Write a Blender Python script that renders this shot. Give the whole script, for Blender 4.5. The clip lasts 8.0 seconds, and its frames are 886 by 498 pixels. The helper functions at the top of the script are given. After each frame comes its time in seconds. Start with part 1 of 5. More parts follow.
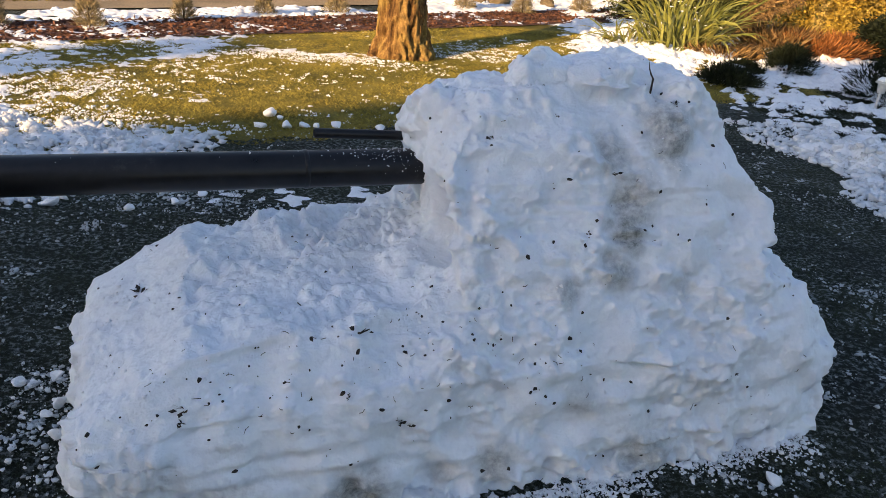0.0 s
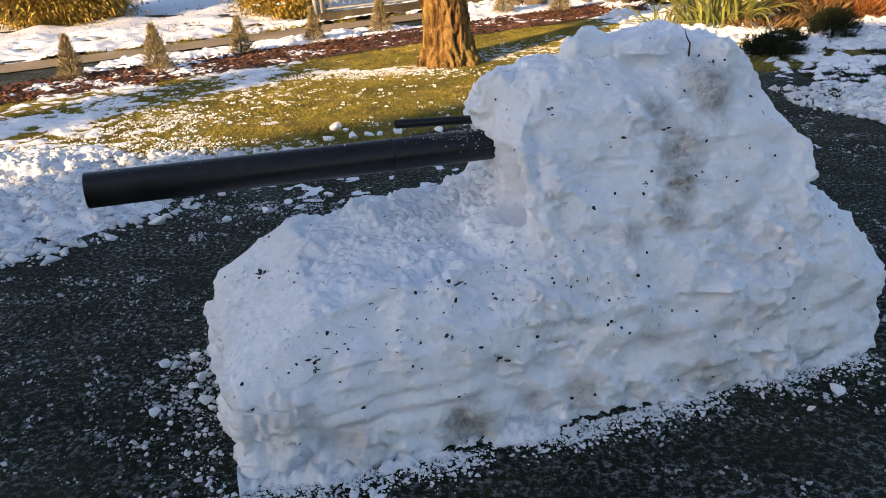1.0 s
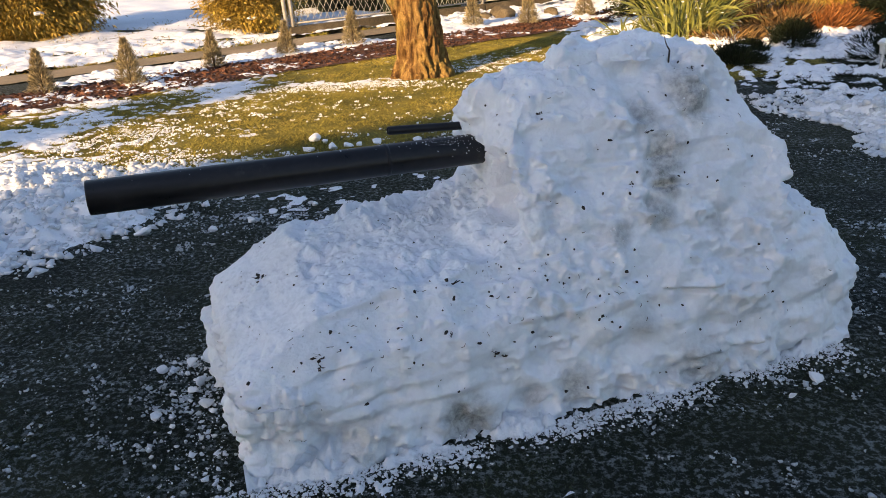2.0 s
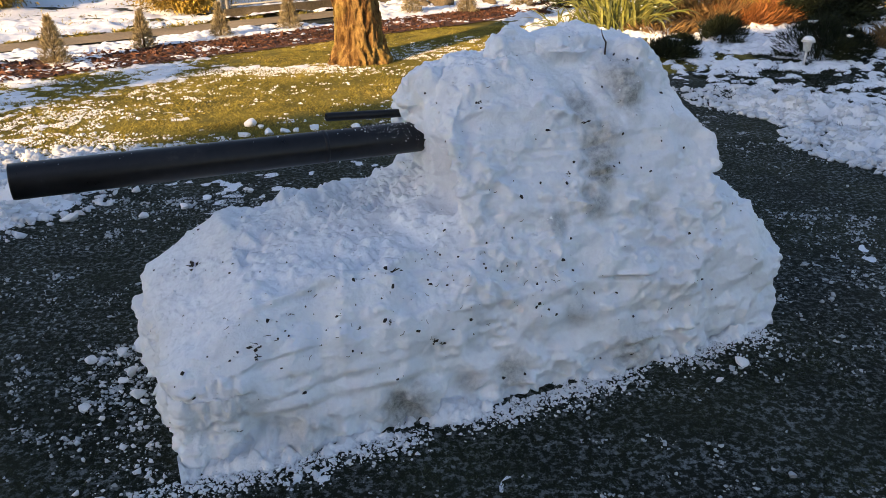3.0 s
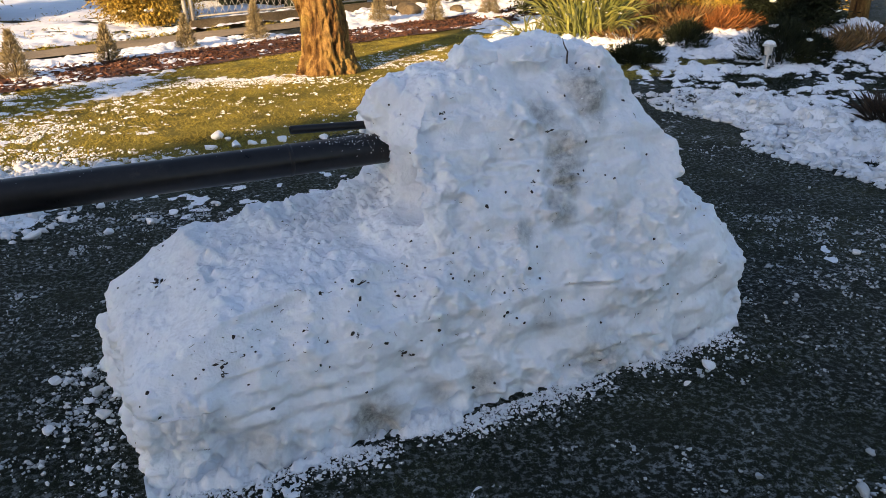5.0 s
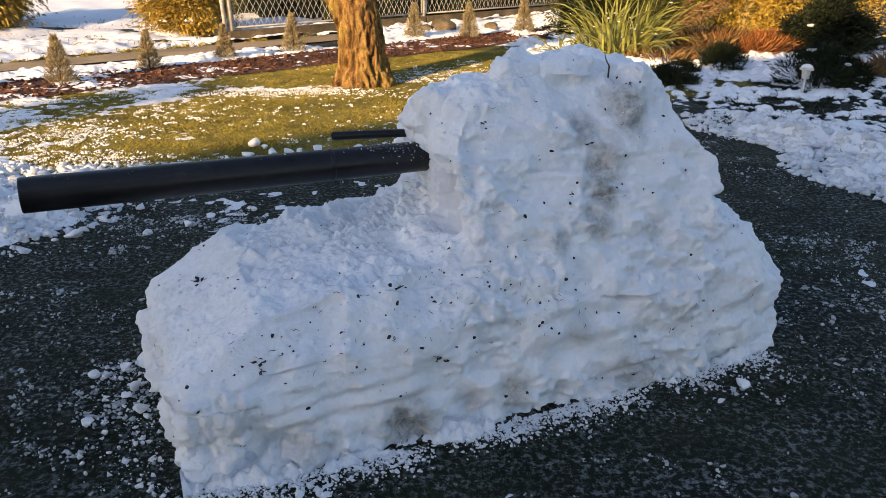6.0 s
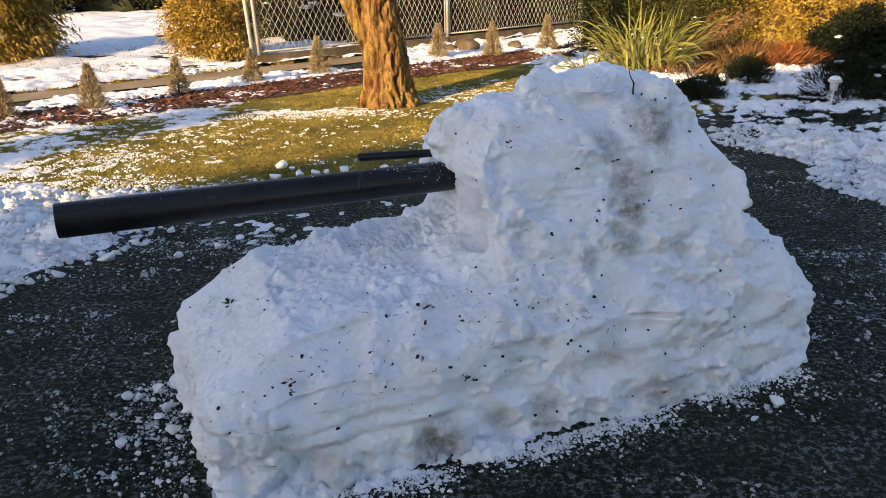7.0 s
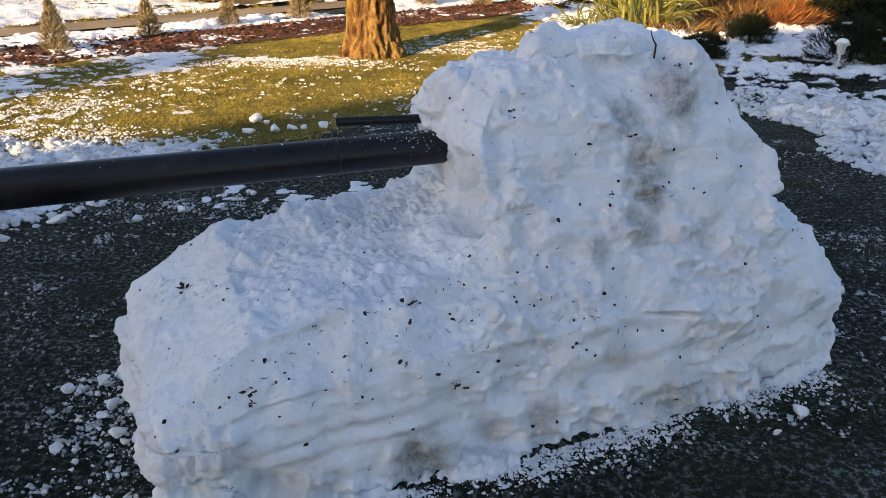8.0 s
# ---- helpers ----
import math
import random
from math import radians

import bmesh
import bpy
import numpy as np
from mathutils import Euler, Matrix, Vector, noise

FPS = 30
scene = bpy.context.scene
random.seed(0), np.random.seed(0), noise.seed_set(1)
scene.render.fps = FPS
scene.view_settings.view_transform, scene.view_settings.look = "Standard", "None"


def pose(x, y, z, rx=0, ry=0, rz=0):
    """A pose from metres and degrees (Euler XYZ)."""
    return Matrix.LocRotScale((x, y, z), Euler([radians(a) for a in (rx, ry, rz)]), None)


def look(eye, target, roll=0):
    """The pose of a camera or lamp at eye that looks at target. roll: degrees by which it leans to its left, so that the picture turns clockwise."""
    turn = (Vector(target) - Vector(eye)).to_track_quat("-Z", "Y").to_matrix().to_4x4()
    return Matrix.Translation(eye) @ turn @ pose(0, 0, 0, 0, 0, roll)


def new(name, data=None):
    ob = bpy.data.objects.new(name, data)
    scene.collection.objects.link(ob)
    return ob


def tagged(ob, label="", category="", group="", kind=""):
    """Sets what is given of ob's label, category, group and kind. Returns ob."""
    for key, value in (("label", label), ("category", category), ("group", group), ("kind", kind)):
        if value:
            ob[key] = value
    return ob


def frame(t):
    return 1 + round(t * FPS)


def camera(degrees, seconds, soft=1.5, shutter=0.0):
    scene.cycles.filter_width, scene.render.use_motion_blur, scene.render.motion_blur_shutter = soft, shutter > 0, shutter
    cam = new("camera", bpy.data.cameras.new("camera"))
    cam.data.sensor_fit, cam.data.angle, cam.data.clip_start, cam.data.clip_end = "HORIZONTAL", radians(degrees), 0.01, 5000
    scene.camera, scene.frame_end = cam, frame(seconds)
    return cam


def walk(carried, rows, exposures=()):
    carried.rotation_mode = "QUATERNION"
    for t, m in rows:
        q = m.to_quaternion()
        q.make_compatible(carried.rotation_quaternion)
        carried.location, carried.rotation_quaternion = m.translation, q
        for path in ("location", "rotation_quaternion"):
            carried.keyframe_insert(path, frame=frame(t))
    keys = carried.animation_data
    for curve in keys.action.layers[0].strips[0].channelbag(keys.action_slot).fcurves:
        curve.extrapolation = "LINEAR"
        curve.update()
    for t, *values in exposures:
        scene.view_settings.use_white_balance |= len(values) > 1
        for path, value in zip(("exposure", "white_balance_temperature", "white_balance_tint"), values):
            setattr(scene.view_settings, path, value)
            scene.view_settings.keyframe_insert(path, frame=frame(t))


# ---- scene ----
cam = camera(59.9, 8.0, soft=0.85)
METRES, EYE, TILT, LEAN, TURN = 1.36, 1.62, -22.0, -2.0, 0.0
PATH = [
    (0, (0.083, -0.176, 1.468), (0.0, 1.646, 0.649), 4.4),
    (0.3, (0.121, -0.303, 1.452), (0.004, 1.49, 0.599), 2.2),
    (0.5, (0.145, -0.392, 1.44), (-0.053, 1.386, 0.546), 1.1),
    (0.7, (0.102, -0.457, 1.45), (-0.191, 1.344, 0.61), -1.1),
    (1, (0.042, -0.538, 1.464), (-0.192, 1.282, 0.67), -3.0),
    (1.2, (-0.0, -0.563, 1.472), (-0.151, 1.264, 0.697), -2.4),
    (1.5, (-0.051, -0.624, 1.472), (-0.139, 1.237, 0.745), -2.1),
    (1.7, (-0.03, -0.633, 1.467), (-0.203, 1.207, 0.703), -3.0),
    (2.8, (-0.065, -0.635, 1.461), (-0.092, 1.209, 0.688), -1.9),
    (3, (-0.042, -0.635, 1.463), (-0.033, 1.198, 0.663), -0.8),
    (3.2, (-0.033, -0.624, 1.464), (0.091, 1.198, 0.684), 0.3),
    (3.5, (-0.018, -0.638, 1.458), (0.204, 1.199, 0.699), -1.2),
    (3.7, (-0.013, -0.635, 1.461), (0.181, 1.202, 0.696), -3.0),
    (4, (-0.018, -0.646, 1.462), (0.129, 1.206, 0.723), -2.6),
    (4.2, (-0.02, -0.657, 1.461), (0.053, 1.209, 0.726), -2.1),
    (4.5, (-0.024, -0.639, 1.465), (0.022, 1.214, 0.715), -1.2),
    (4.7, (-0.009, -0.632, 1.479), (0.07, 1.206, 0.694), -1.2),
    (5.8, (-0.059, -0.652, 1.456), (-0.02, 1.195, 0.7), -0.8),
    (6, (-0.06, -0.661, 1.456), (-0.047, 1.195, 0.712), -0.1),
    (6.2, (-0.053, -0.66, 1.457), (-0.078, 1.196, 0.696), -0.7),
    (6.5, (-0.041, -0.656, 1.462), (-0.044, 1.197, 0.708), -1.3),
    (6.8, (-0.059, -0.673, 1.463), (-0.057, 1.202, 0.787), -1.6),
    (7, (-0.062, -0.668, 1.462), (-0.117, 1.205, 0.763), -1.6),
    (7.3, (-0.063, -0.631, 1.453), (-0.169, 1.233, 0.659), -1.2),
    (7.5, (-0.06, -0.573, 1.444), (-0.135, 1.252, 0.629), -1.2),
    (7.8, (-0.082, -0.429, 1.439), (-0.092, 1.41, 0.632), -0.8),
    (8, (-0.095, -0.31, 1.432), (-0.1, 1.515, 0.615), 0.4),
]
walk(cam, [(t, look(eye, target, roll)) for t, eye, target, roll in PATH], exposures=[(0, 0.92, 6500, 17), (8, 0.92, 6500, 17)])

# ---- world, sun, exposure ----
SUN_EL = 16.0
SUN_GO = Vector((0.58, 0.815, 0)).normalized()   # the way the light travels over the ground
world = bpy.data.worlds.new("world")
scene.world = world
world.use_nodes = True
wn = world.node_tree.nodes
sky = wn.new("ShaderNodeTexSky")
sky.sky_type = 'NISHITA'
sky.sun_disc = False
sky.sun_elevation = radians(SUN_EL)
sky.sun_rotation = math.atan2(-SUN_GO.x, -SUN_GO.y)
world.node_tree.links.new(sky.outputs[0], wn["Background"].inputs[0])
wn["Background"].inputs[1].default_value = 0.132
sun_data = bpy.data.lights.new("sun", 'SUN')
sun_data.energy = 5.4
sun_data.angle = radians(0.6)
sun_data.color = (1.0, 0.70, 0.35)
sun = new("sun", sun_data)
sun.matrix_world = look((-9, -14, 8), Vector((-9, -14, 8)) + Vector((SUN_GO.x, SUN_GO.y, -math.tan(radians(SUN_EL)))))

# ---- numeric noise ----
def lattice(ix, iy, iz, seed):
    h = (ix * 374761393 + iy * 668265263 + iz * 2147483647 + seed * 974634777) & 0xFFFFFFFF
    h = ((h ^ (h >> 13)) * 1274126177) & 0xFFFFFFFF
    return ((h ^ (h >> 16)) & 0xFFFF) / 65535.0


def vnoise(p, scale, seed=0):
    """Smooth value noise, 0 to 1, of points (n, 3); scale is the size of a lump in metres."""
    q = np.asarray(p, float) / scale + 1000.0
    i = np.floor(q).astype(np.int64)
    f = q - i
    f = f * f * f * (f * (f * 6 - 15) + 10)
    out = np.zeros(len(q))
    for dx in (0, 1):
        for dy in (0, 1):
            for dz in (0, 1):
                w = (f[:, 0] if dx else 1 - f[:, 0]) * (f[:, 1] if dy else 1 - f[:, 1]) * (f[:, 2] if dz else 1 - f[:, 2])
                out += w * lattice(i[:, 0] + dx, i[:, 1] + dy, i[:, 2] + dz, seed)
    return out


def fbm(p, scale, octaves=4, seed=0, gain=0.5):
    out, amp, tot = 0.0, 1.0, 0.0
    for k in range(octaves):
        out = out + amp * vnoise(p, scale / 2 ** k, seed + 17 * k)
        tot += amp
        amp *= gain
    return out / tot


def smooth(a, b, x):
    t = np.clip((x - a) / (b - a), 0, 1)
    return t * t * (3 - 2 * t)


def flat(x, y):
    x, y = np.asarray(x, float), np.asarray(y, float)
    return np.stack([x, y, np.zeros_like(x)], 1)


# ---- materials ----
def principled(name, rough=0.8, metal=0.0, color=(0.5, 0.5, 0.5)):
    m = bpy.data.materials.new(name)
    m.use_nodes = True
    b = m.node_tree.nodes["Principled BSDF"]
    b.inputs["Roughness"].default_value = rough
    b.inputs["Metallic"].default_value = metal
    b.inputs["Base Color"].default_value = (*color, 1)
    return m, m.node_tree.nodes, m.node_tree.links, b


def ramp_of(nodes, links, source, stops):
    r = nodes.new("ShaderNodeValToRGB")
    while len(r.color_ramp.elements) < len(stops):
        r.color_ramp.elements.new(0.5)
    for e, (pos, col) in zip(r.color_ramp.elements, stops):
        e.position, e.color = pos, (*col, 1)
    links.new(source, r.inputs[0])
    return r.outputs[0]


def noise_of(nodes, links, vector, scale, detail=4, rough=0.55):
    n = nodes.new("ShaderNodeTexNoise")
    n.inputs["Scale"].default_value = scale
    n.inputs["Detail"].default_value = detail
    n.inputs["Roughness"].default_value = rough
    links.new(vector, n.inputs["Vector"])
    return n.outputs[0]


def mixed(nodes, links, fac, a, b, blend='MIX'):
    m = nodes.new("ShaderNodeMix")
    m.data_type, m.blend_type = 'RGBA', blend
    for sock, v in ((m.inputs[0], fac), (m.inputs[6], a), (m.inputs[7], b)):
        if isinstance(v, (int, float)):
            sock.default_value = v
        elif isinstance(v, tuple):
            sock.default_value = (*v, 1)
        else:
            links.new(v, sock)
    return m.outputs[2]


def bumped(nodes, links, bsdf, height, strength, dist):
    b = nodes.new("ShaderNodeBump")
    b.inputs["Strength"].default_value = strength
    b.inputs["Distance"].default_value = dist
    links.new(height, b.inputs["Height"])
    links.new(b.outputs[0], bsdf.inputs["Normal"])


def two_scale(name, dark, mid, light, big, small, rough=0.85, bump=0.4, dist=0.01, per_island=0.0, gloss=0.5):
    """A surface whose colour varies at two scales, with a fine relief."""
    m, n, l, b = principled(name, rough)
    pos = n.new("ShaderNodeTexCoord").outputs["Object"]
    a = noise_of(n, l, pos, big, 4)
    c = noise_of(n, l, pos, small, 5, 0.65)
    col_a = ramp_of(n, l, a, [(0.3, dark), (0.55, mid), (0.75, light)])
    col_c = ramp_of(n, l, c, [(0.3, (0.45, 0.45, 0.45)), (0.7, (1.25, 1.25, 1.25))])
    col = mixed(n, l, 0.8, col_a, col_c, 'MULTIPLY')
    if per_island:
        g = n.new("ShaderNodeNewGeometry").outputs["Random Per Island"]
        r = ramp_of(n, l, g, [(0.0, (1 - per_island,) * 3), (1.0, (1 + per_island,) * 3)])
        col = mixed(n, l, 1.0, col, r, 'MULTIPLY')
    l.new(col, b.inputs["Base Color"])
    b.inputs["Specular IOR Level"].default_value = gloss
    bumped(n, l, b, c, bump, dist)
    return m


def snow_material(name, tint=(0.86, 0.88, 0.91), dirt=(0.5, 0.47, 0.4), dirty=0.25, sss=0.0, relief=0.0):
    m, n, l, b = principled(name, 0.62)
    pos = n.new("ShaderNodeTexCoord").outputs["Object"]
    big = noise_of(n, l, pos, 5.0, 5, 0.6)
    fine = noise_of(n, l, pos, 160.0, 4, 0.7)
    grain = noise_of(n, l, pos, 38.0, 4, 0.65)
    mask = ramp_of(n, l, big, [(0.52, (0, 0, 0)), (0.78, (dirty,) * 3)])
    col = mixed(n, l, mask, tint, dirt)
    col = mixed(n, l, 0.5, col, ramp_of(n, l, grain, [(0.3, (0.86, 0.87, 0.88)), (0.6, (1, 1, 1))]), 'MULTIPLY')
    l.new(col, b.inputs["Base Color"])
    mixh = n.new("ShaderNodeMath")
    mixh.operation = 'MULTIPLY_ADD'
    mixh.inputs[1].default_value = 0.45
    l.new(fine, mixh.inputs[0]), l.new(grain, mixh.inputs[2])
    height = mixh.outputs[0]
    if relief:
        mid = noise_of(n, l, pos, 15.0, 5, 0.6)
        add = n.new("ShaderNodeMath")
        add.operation = 'MULTIPLY_ADD'
        add.inputs[1].default_value = relief
        l.new(mid, add.inputs[0]), l.new(height, add.inputs[2])
        height = add.outputs[0]
    bumped(n, l, b, height, 0.75, 0.008)
    b.inputs["Specular IOR Level"].default_value = 0.35
    if sss:
        b.inputs["Subsurface Weight"].default_value = sss
        b.inputs["Subsurface Radius"].default_value = (0.6, 0.8, 1.0)
        b.inputs["Subsurface Scale"].default_value = 0.02
    return m


MAT_SNOW = snow_material("loose_snow")
MAT_SLUSH = snow_material("grey_slush", (0.42, 0.45, 0.47), (0.25, 0.25, 0.22), 0.5)
MAT_HEAP = snow_material("cleared_snow", (0.72, 0.74, 0.77), (0.38, 0.36, 0.30), 0.55)
MAT_FIELD = snow_material("field_snow", (0.84, 0.86, 0.90), (0.4, 0.38, 0.3), 0.15)
MAT_CRUST = snow_material("frost_crust", (0.52, 0.56, 0.59), (0.16, 0.18, 0.15), 0.7)


def rimed(m):
    """Lays a thin rime over a surface: drifts a hand wide, broken into curds."""
    n, l = m.node_tree.nodes, m.node_tree.links
    b = n["Principled BSDF"]
    base = b.inputs["Base Color"].links[0].from_socket
    tc = n.new("ShaderNodeTexCoord").outputs["Object"]
    mp = n.new("ShaderNodeMapping")
    mp.inputs["Scale"].default_value = (1.0, 1.9, 1.0)
    mp.inputs["Rotation"].default_value = (0, 0, radians(-14))
    l.new(tc, mp.inputs["Vector"])
    drift = ramp_of(n, l, noise_of(n, l, mp.outputs[0], 2.4, 6, 0.7), [(0.40, (0.20, 0.20, 0.20)), (0.62, (1, 1, 1))])
    curd = ramp_of(n, l, noise_of(n, l, tc, 42.0, 6, 0.75), [(0.50, (0, 0, 0)), (0.60, (0.9, 0.9, 0.9))])
    l.new(mixed(n, l, mixed(n, l, 1.0, drift, curd, 'MULTIPLY'), base, (0.30, 0.34, 0.35)), b.inputs["Base Color"])
    return m


# one lawn in two tones: dark for its shaded part, bright for its sunlit part
MAT_SOIL = two_scale("shaded_wet_soil", (0.008, 0.011, 0.007), (0.021, 0.027, 0.014), (0.045, 0.050, 0.026), 1.6, 190, 0.9, 0.9, 0.02, 0.0, 0.2)
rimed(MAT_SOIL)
MAT_SUNLIT_LAWN = two_scale("sunlit_olive_lawn", (0.17, 0.15, 0.028), (0.33, 0.27, 0.05), (0.48, 0.37, 0.09), 1.1, 20, 0.75, 0.2, 0.002, 0.5, 0.2)


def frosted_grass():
    """Wet grass, its shade put into the dark colour, with a thin rime over it in drifts."""
    m = two_scale("shaded_wet_grass", (0.014, 0.022, 0.010), (0.034, 0.045, 0.019), (0.072, 0.074, 0.032), 1.6, 24, 0.6, 0.2, 0.002, 0.6, 0.25)
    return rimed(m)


MAT_SHADED_GRASS = frosted_grass()
MAT_MULCH = two_scale("bark_mulch", (0.05, 0.022, 0.012), (0.12, 0.045, 0.022), (0.20, 0.085, 0.04), 3.0, 40, 0.85, 0.8, 0.015, 0.5)
MAT_PATH = two_scale("gravel_path", (0.20, 0.15, 0.085), (0.32, 0.24, 0.14), (0.42, 0.33, 0.21), 1.2, 45, 0.9, 0.5, 0.01)


def bark_material():
    """Orange-brown bark with long dark furrows."""
    m, n, l, b = principled("rough_bark", 0.9)
    tc = n.new("ShaderNodeTexCoord").outputs["Object"]
    mp = n.new("ShaderNodeMapping")
    mp.inputs["Scale"].default_value = (1.0, 1.0, 0.16)
    l.new(tc, mp.inputs["Vector"])
    long = noise_of(n, l, mp.outputs[0], 15.0, 6, 0.62)
    fine = noise_of(n, l, tc, 55.0, 5, 0.65)
    moss = noise_of(n, l, tc, 3.5, 3)
    col = ramp_of(n, l, long, [(0.34, (0.035, 0.016, 0.006)), (0.46, (0.15, 0.078, 0.024)), (0.60, (0.33, 0.20, 0.065)), (0.75, (0.22, 0.115, 0.038))])
    col = mixed(n, l, ramp_of(n, l, moss, [(0.5, (0, 0, 0)), (0.75, (0.55, 0.55, 0.55))]), col, (0.34, 0.27, 0.07))
    col = mixed(n, l, 0.8, col, ramp_of(n, l, fine, [(0.3, (0.5, 0.5, 0.5)), (0.7, (1.2, 1.2, 1.2))]), 'MULTIPLY')
    l.new(col, b.inputs["Base Color"])
    h = n.new("ShaderNodeMath")
    h.operation = 'MULTIPLY_ADD'
    h.inputs[1].default_value = 0.3
    l.new(fine, h.inputs[0]), l.new(long, h.inputs[2])
    bumped(n, l, b, h.outputs[0], 0.9, 0.03)
    b.inputs["Specular IOR Level"].default_value = 0.2
    return m


MAT_BARK = bark_material()
MAT_TWIG = two_scale("dead_twig", (0.02, 0.014, 0.01), (0.05, 0.033, 0.02), (0.1, 0.07, 0.04), 20, 150, 0.85, 0.5, 0.002)
MAT_LITTER = two_scale("leaf_litter", (0.012, 0.01, 0.008), (0.03, 0.024, 0.018), (0.07, 0.05, 0.03), 30, 200, 0.85, 0.3, 0.002, 0.5)
MAT_THUJA = two_scale("golden_thuja", (0.16, 0.11, 0.014), (0.38, 0.25, 0.03), (0.55, 0.38, 0.06), 2.2, 14, 0.6, 0.2, 0.003, 0.45)
MAT_HEDGE = two_scale("dark_conifer", (0.006, 0.010, 0.005), (0.018, 0.024, 0.010), (0.045, 0.05, 0.018), 1.6, 12, 0.7, 0.2, 0.003, 0.5, 0.15)
# bright base under the far grass, with the sunlight put into the colour
MAT_SUNLIT_TURF = two_scale("sunlit_olive_turf", (0.09, 0.08, 0.016), (0.19, 0.155, 0.03), (0.30, 0.235, 0.05), 1.6, 55, 0.85, 0.9, 0.012, 0.0, 0.15)
MAT_DARK_THUJA = two_scale("dark_thuja", (0.02, 0.025, 0.006), (0.06, 0.065, 0.014), (0.13, 0.12, 0.03), 2.2, 14, 0.65, 0.2, 0.003, 0.5, 0.2)
MAT_FIR = two_scale("dry_young_conifer", (0.19, 0.15, 0.075), (0.34, 0.27, 0.14), (0.46, 0.37, 0.20), 8, 40, 0.75, 0.2, 0.003, 0.4)
MAT_BLADE = two_scale("strap_leaves", (0.10, 0.12, 0.02), (0.22, 0.22, 0.045), (0.42, 0.36, 0.11), 3.0, 16, 0.5, 0.2, 0.003, 0.5)
MAT_RUST = two_scale("dry_rust_grass", (0.22, 0.075, 0.018), (0.40, 0.15, 0.035), (0.55, 0.26, 0.07), 3.0, 20, 0.7, 0.2, 0.003, 0.45)
MAT_FERN = two_scale("withered_plume", (0.12, 0.07, 0.025), (0.26, 0.15, 0.05), (0.40, 0.25, 0.09), 6.0, 30, 0.75, 0.2, 0.003, 0.4)
MAT_CONC = two_scale("weathered_concrete", (0.06, 0.045, 0.022), (0.13, 0.095, 0.05), (0.22, 0.17, 0.10), 3.0, 40, 0.9, 0.6, 0.008)
MAT_POST = two_scale("galvanised_post", (0.30, 0.28, 0.25), (0.42, 0.40, 0.36), (0.55, 0.53, 0.49), 6, 60, 0.55, 0.2, 0.002)
# dark, so that the unseen wall throws little light back on the tank
MAT_RENDER = two_scale("house_render", (0.14, 0.12, 0.10), (0.20, 0.17, 0.14), (0.26, 0.22, 0.18), 0.8, 30, 0.9, 0.3, 0.005)
MAT_ROOF = two_scale("roof_tiles", (0.10, 0.05, 0.035), (0.16, 0.08, 0.05), (0.22, 0.11, 0.07), 1.5, 12, 0.8, 0.5, 0.02)


def pipe_material():
    m, n, l, b = principled("black_plastic_pipe", 0.34)
    pos = n.new("ShaderNodeTexCoord").outputs["Object"]
    scuff = noise_of(n, l, pos, 14.0, 6, 0.7)
    fine = noise_of(n, l, pos, 220.0, 3, 0.6)
    l.new(ramp_of(n, l, scuff, [(0.35, (0.006, 0.006, 0.007)), (0.62, (0.013, 0.013, 0.015)), (0.8, (0.05, 0.047, 0.045))]), b.inputs["Base Color"])
    l.new(ramp_of(n, l, scuff, [(0.3, (0.26,) * 3), (0.75, (0.55,) * 3)]), b.inputs["Roughness"])
    bumped(n, l, b, fine, 0.12, 0.001)
    b.inputs["Specular IOR Level"].default_value = 0.32
    return m


MAT_PIPE = pipe_material()

# ---- making meshes ----
def mesh_from(name, verts, faces, material, shade=True):
    me = bpy.data.meshes.new(name)
    me.from_pydata([tuple(v) for v in verts] if not isinstance(verts, np.ndarray) else verts.tolist(), [], faces if isinstance(faces, list) else faces.tolist())
    me.materials.append(material)
    if shade:
        me.polygons.foreach_set("use_smooth", np.ones(len(me.polygons), bool))
    me.update()
    return me


def part(name, data, material, parent, label=""):
    """Links a bmesh or a mesh as one object under a thing or a part."""
    if isinstance(data, bmesh.types.BMesh):
        me = bpy.data.meshes.new(name)
        data.to_mesh(me)
        data.free()
        me.materials.append(material)
    else:
        me = data
    ob = new(name, me)
    if parent:
        ob.parent = parent
    if label:
        ob["label"] = label
    return ob


def tube(points, radii, sides=10, close=True, wobble=0.0, seed=0):
    """Vertices and faces of a tube along points."""
    rng = np.random.default_rng(seed)
    pts = [Vector(p) for p in points]
    verts, faces = [], []
    side = None
    for k, p in enumerate(pts):
        d = (pts[min(k + 1, len(pts) - 1)] - pts[max(k - 1, 0)]).normalized()
        if side is None:
            side = d.cross(Vector((0.13, 0.27, 0.95)) if abs(d.z) < 0.9 else Vector((1, 0.1, 0))).normalized()
        side = (side - d * side.dot(d)).normalized()
        up = d.cross(side)
        for s in range(sides):
            a = 2 * math.pi * s / sides
            r = radii[k] * (1 + wobble * (rng.random() - 0.5))
            verts.append(p + side * (r * math.cos(a)) + up * (r * math.sin(a)))
    for k in range(len(pts) - 1):
        for s in range(sides):
            a, b = k * sides + s, k * sides + (s + 1) % sides
            faces.append((a, b, b + sides, a + sides))
    if close:
        faces.append(tuple(range(sides))[::-1])
        faces.append(tuple(range((len(pts) - 1) * sides, len(pts) * sides)))
    return verts, faces


def joined(pieces):
    verts, faces = [], []
    for v, f in pieces:
        o = len(verts)
        verts.extend(v)
        faces.extend(tuple(i + o for i in q) for q in f)
    return verts, faces


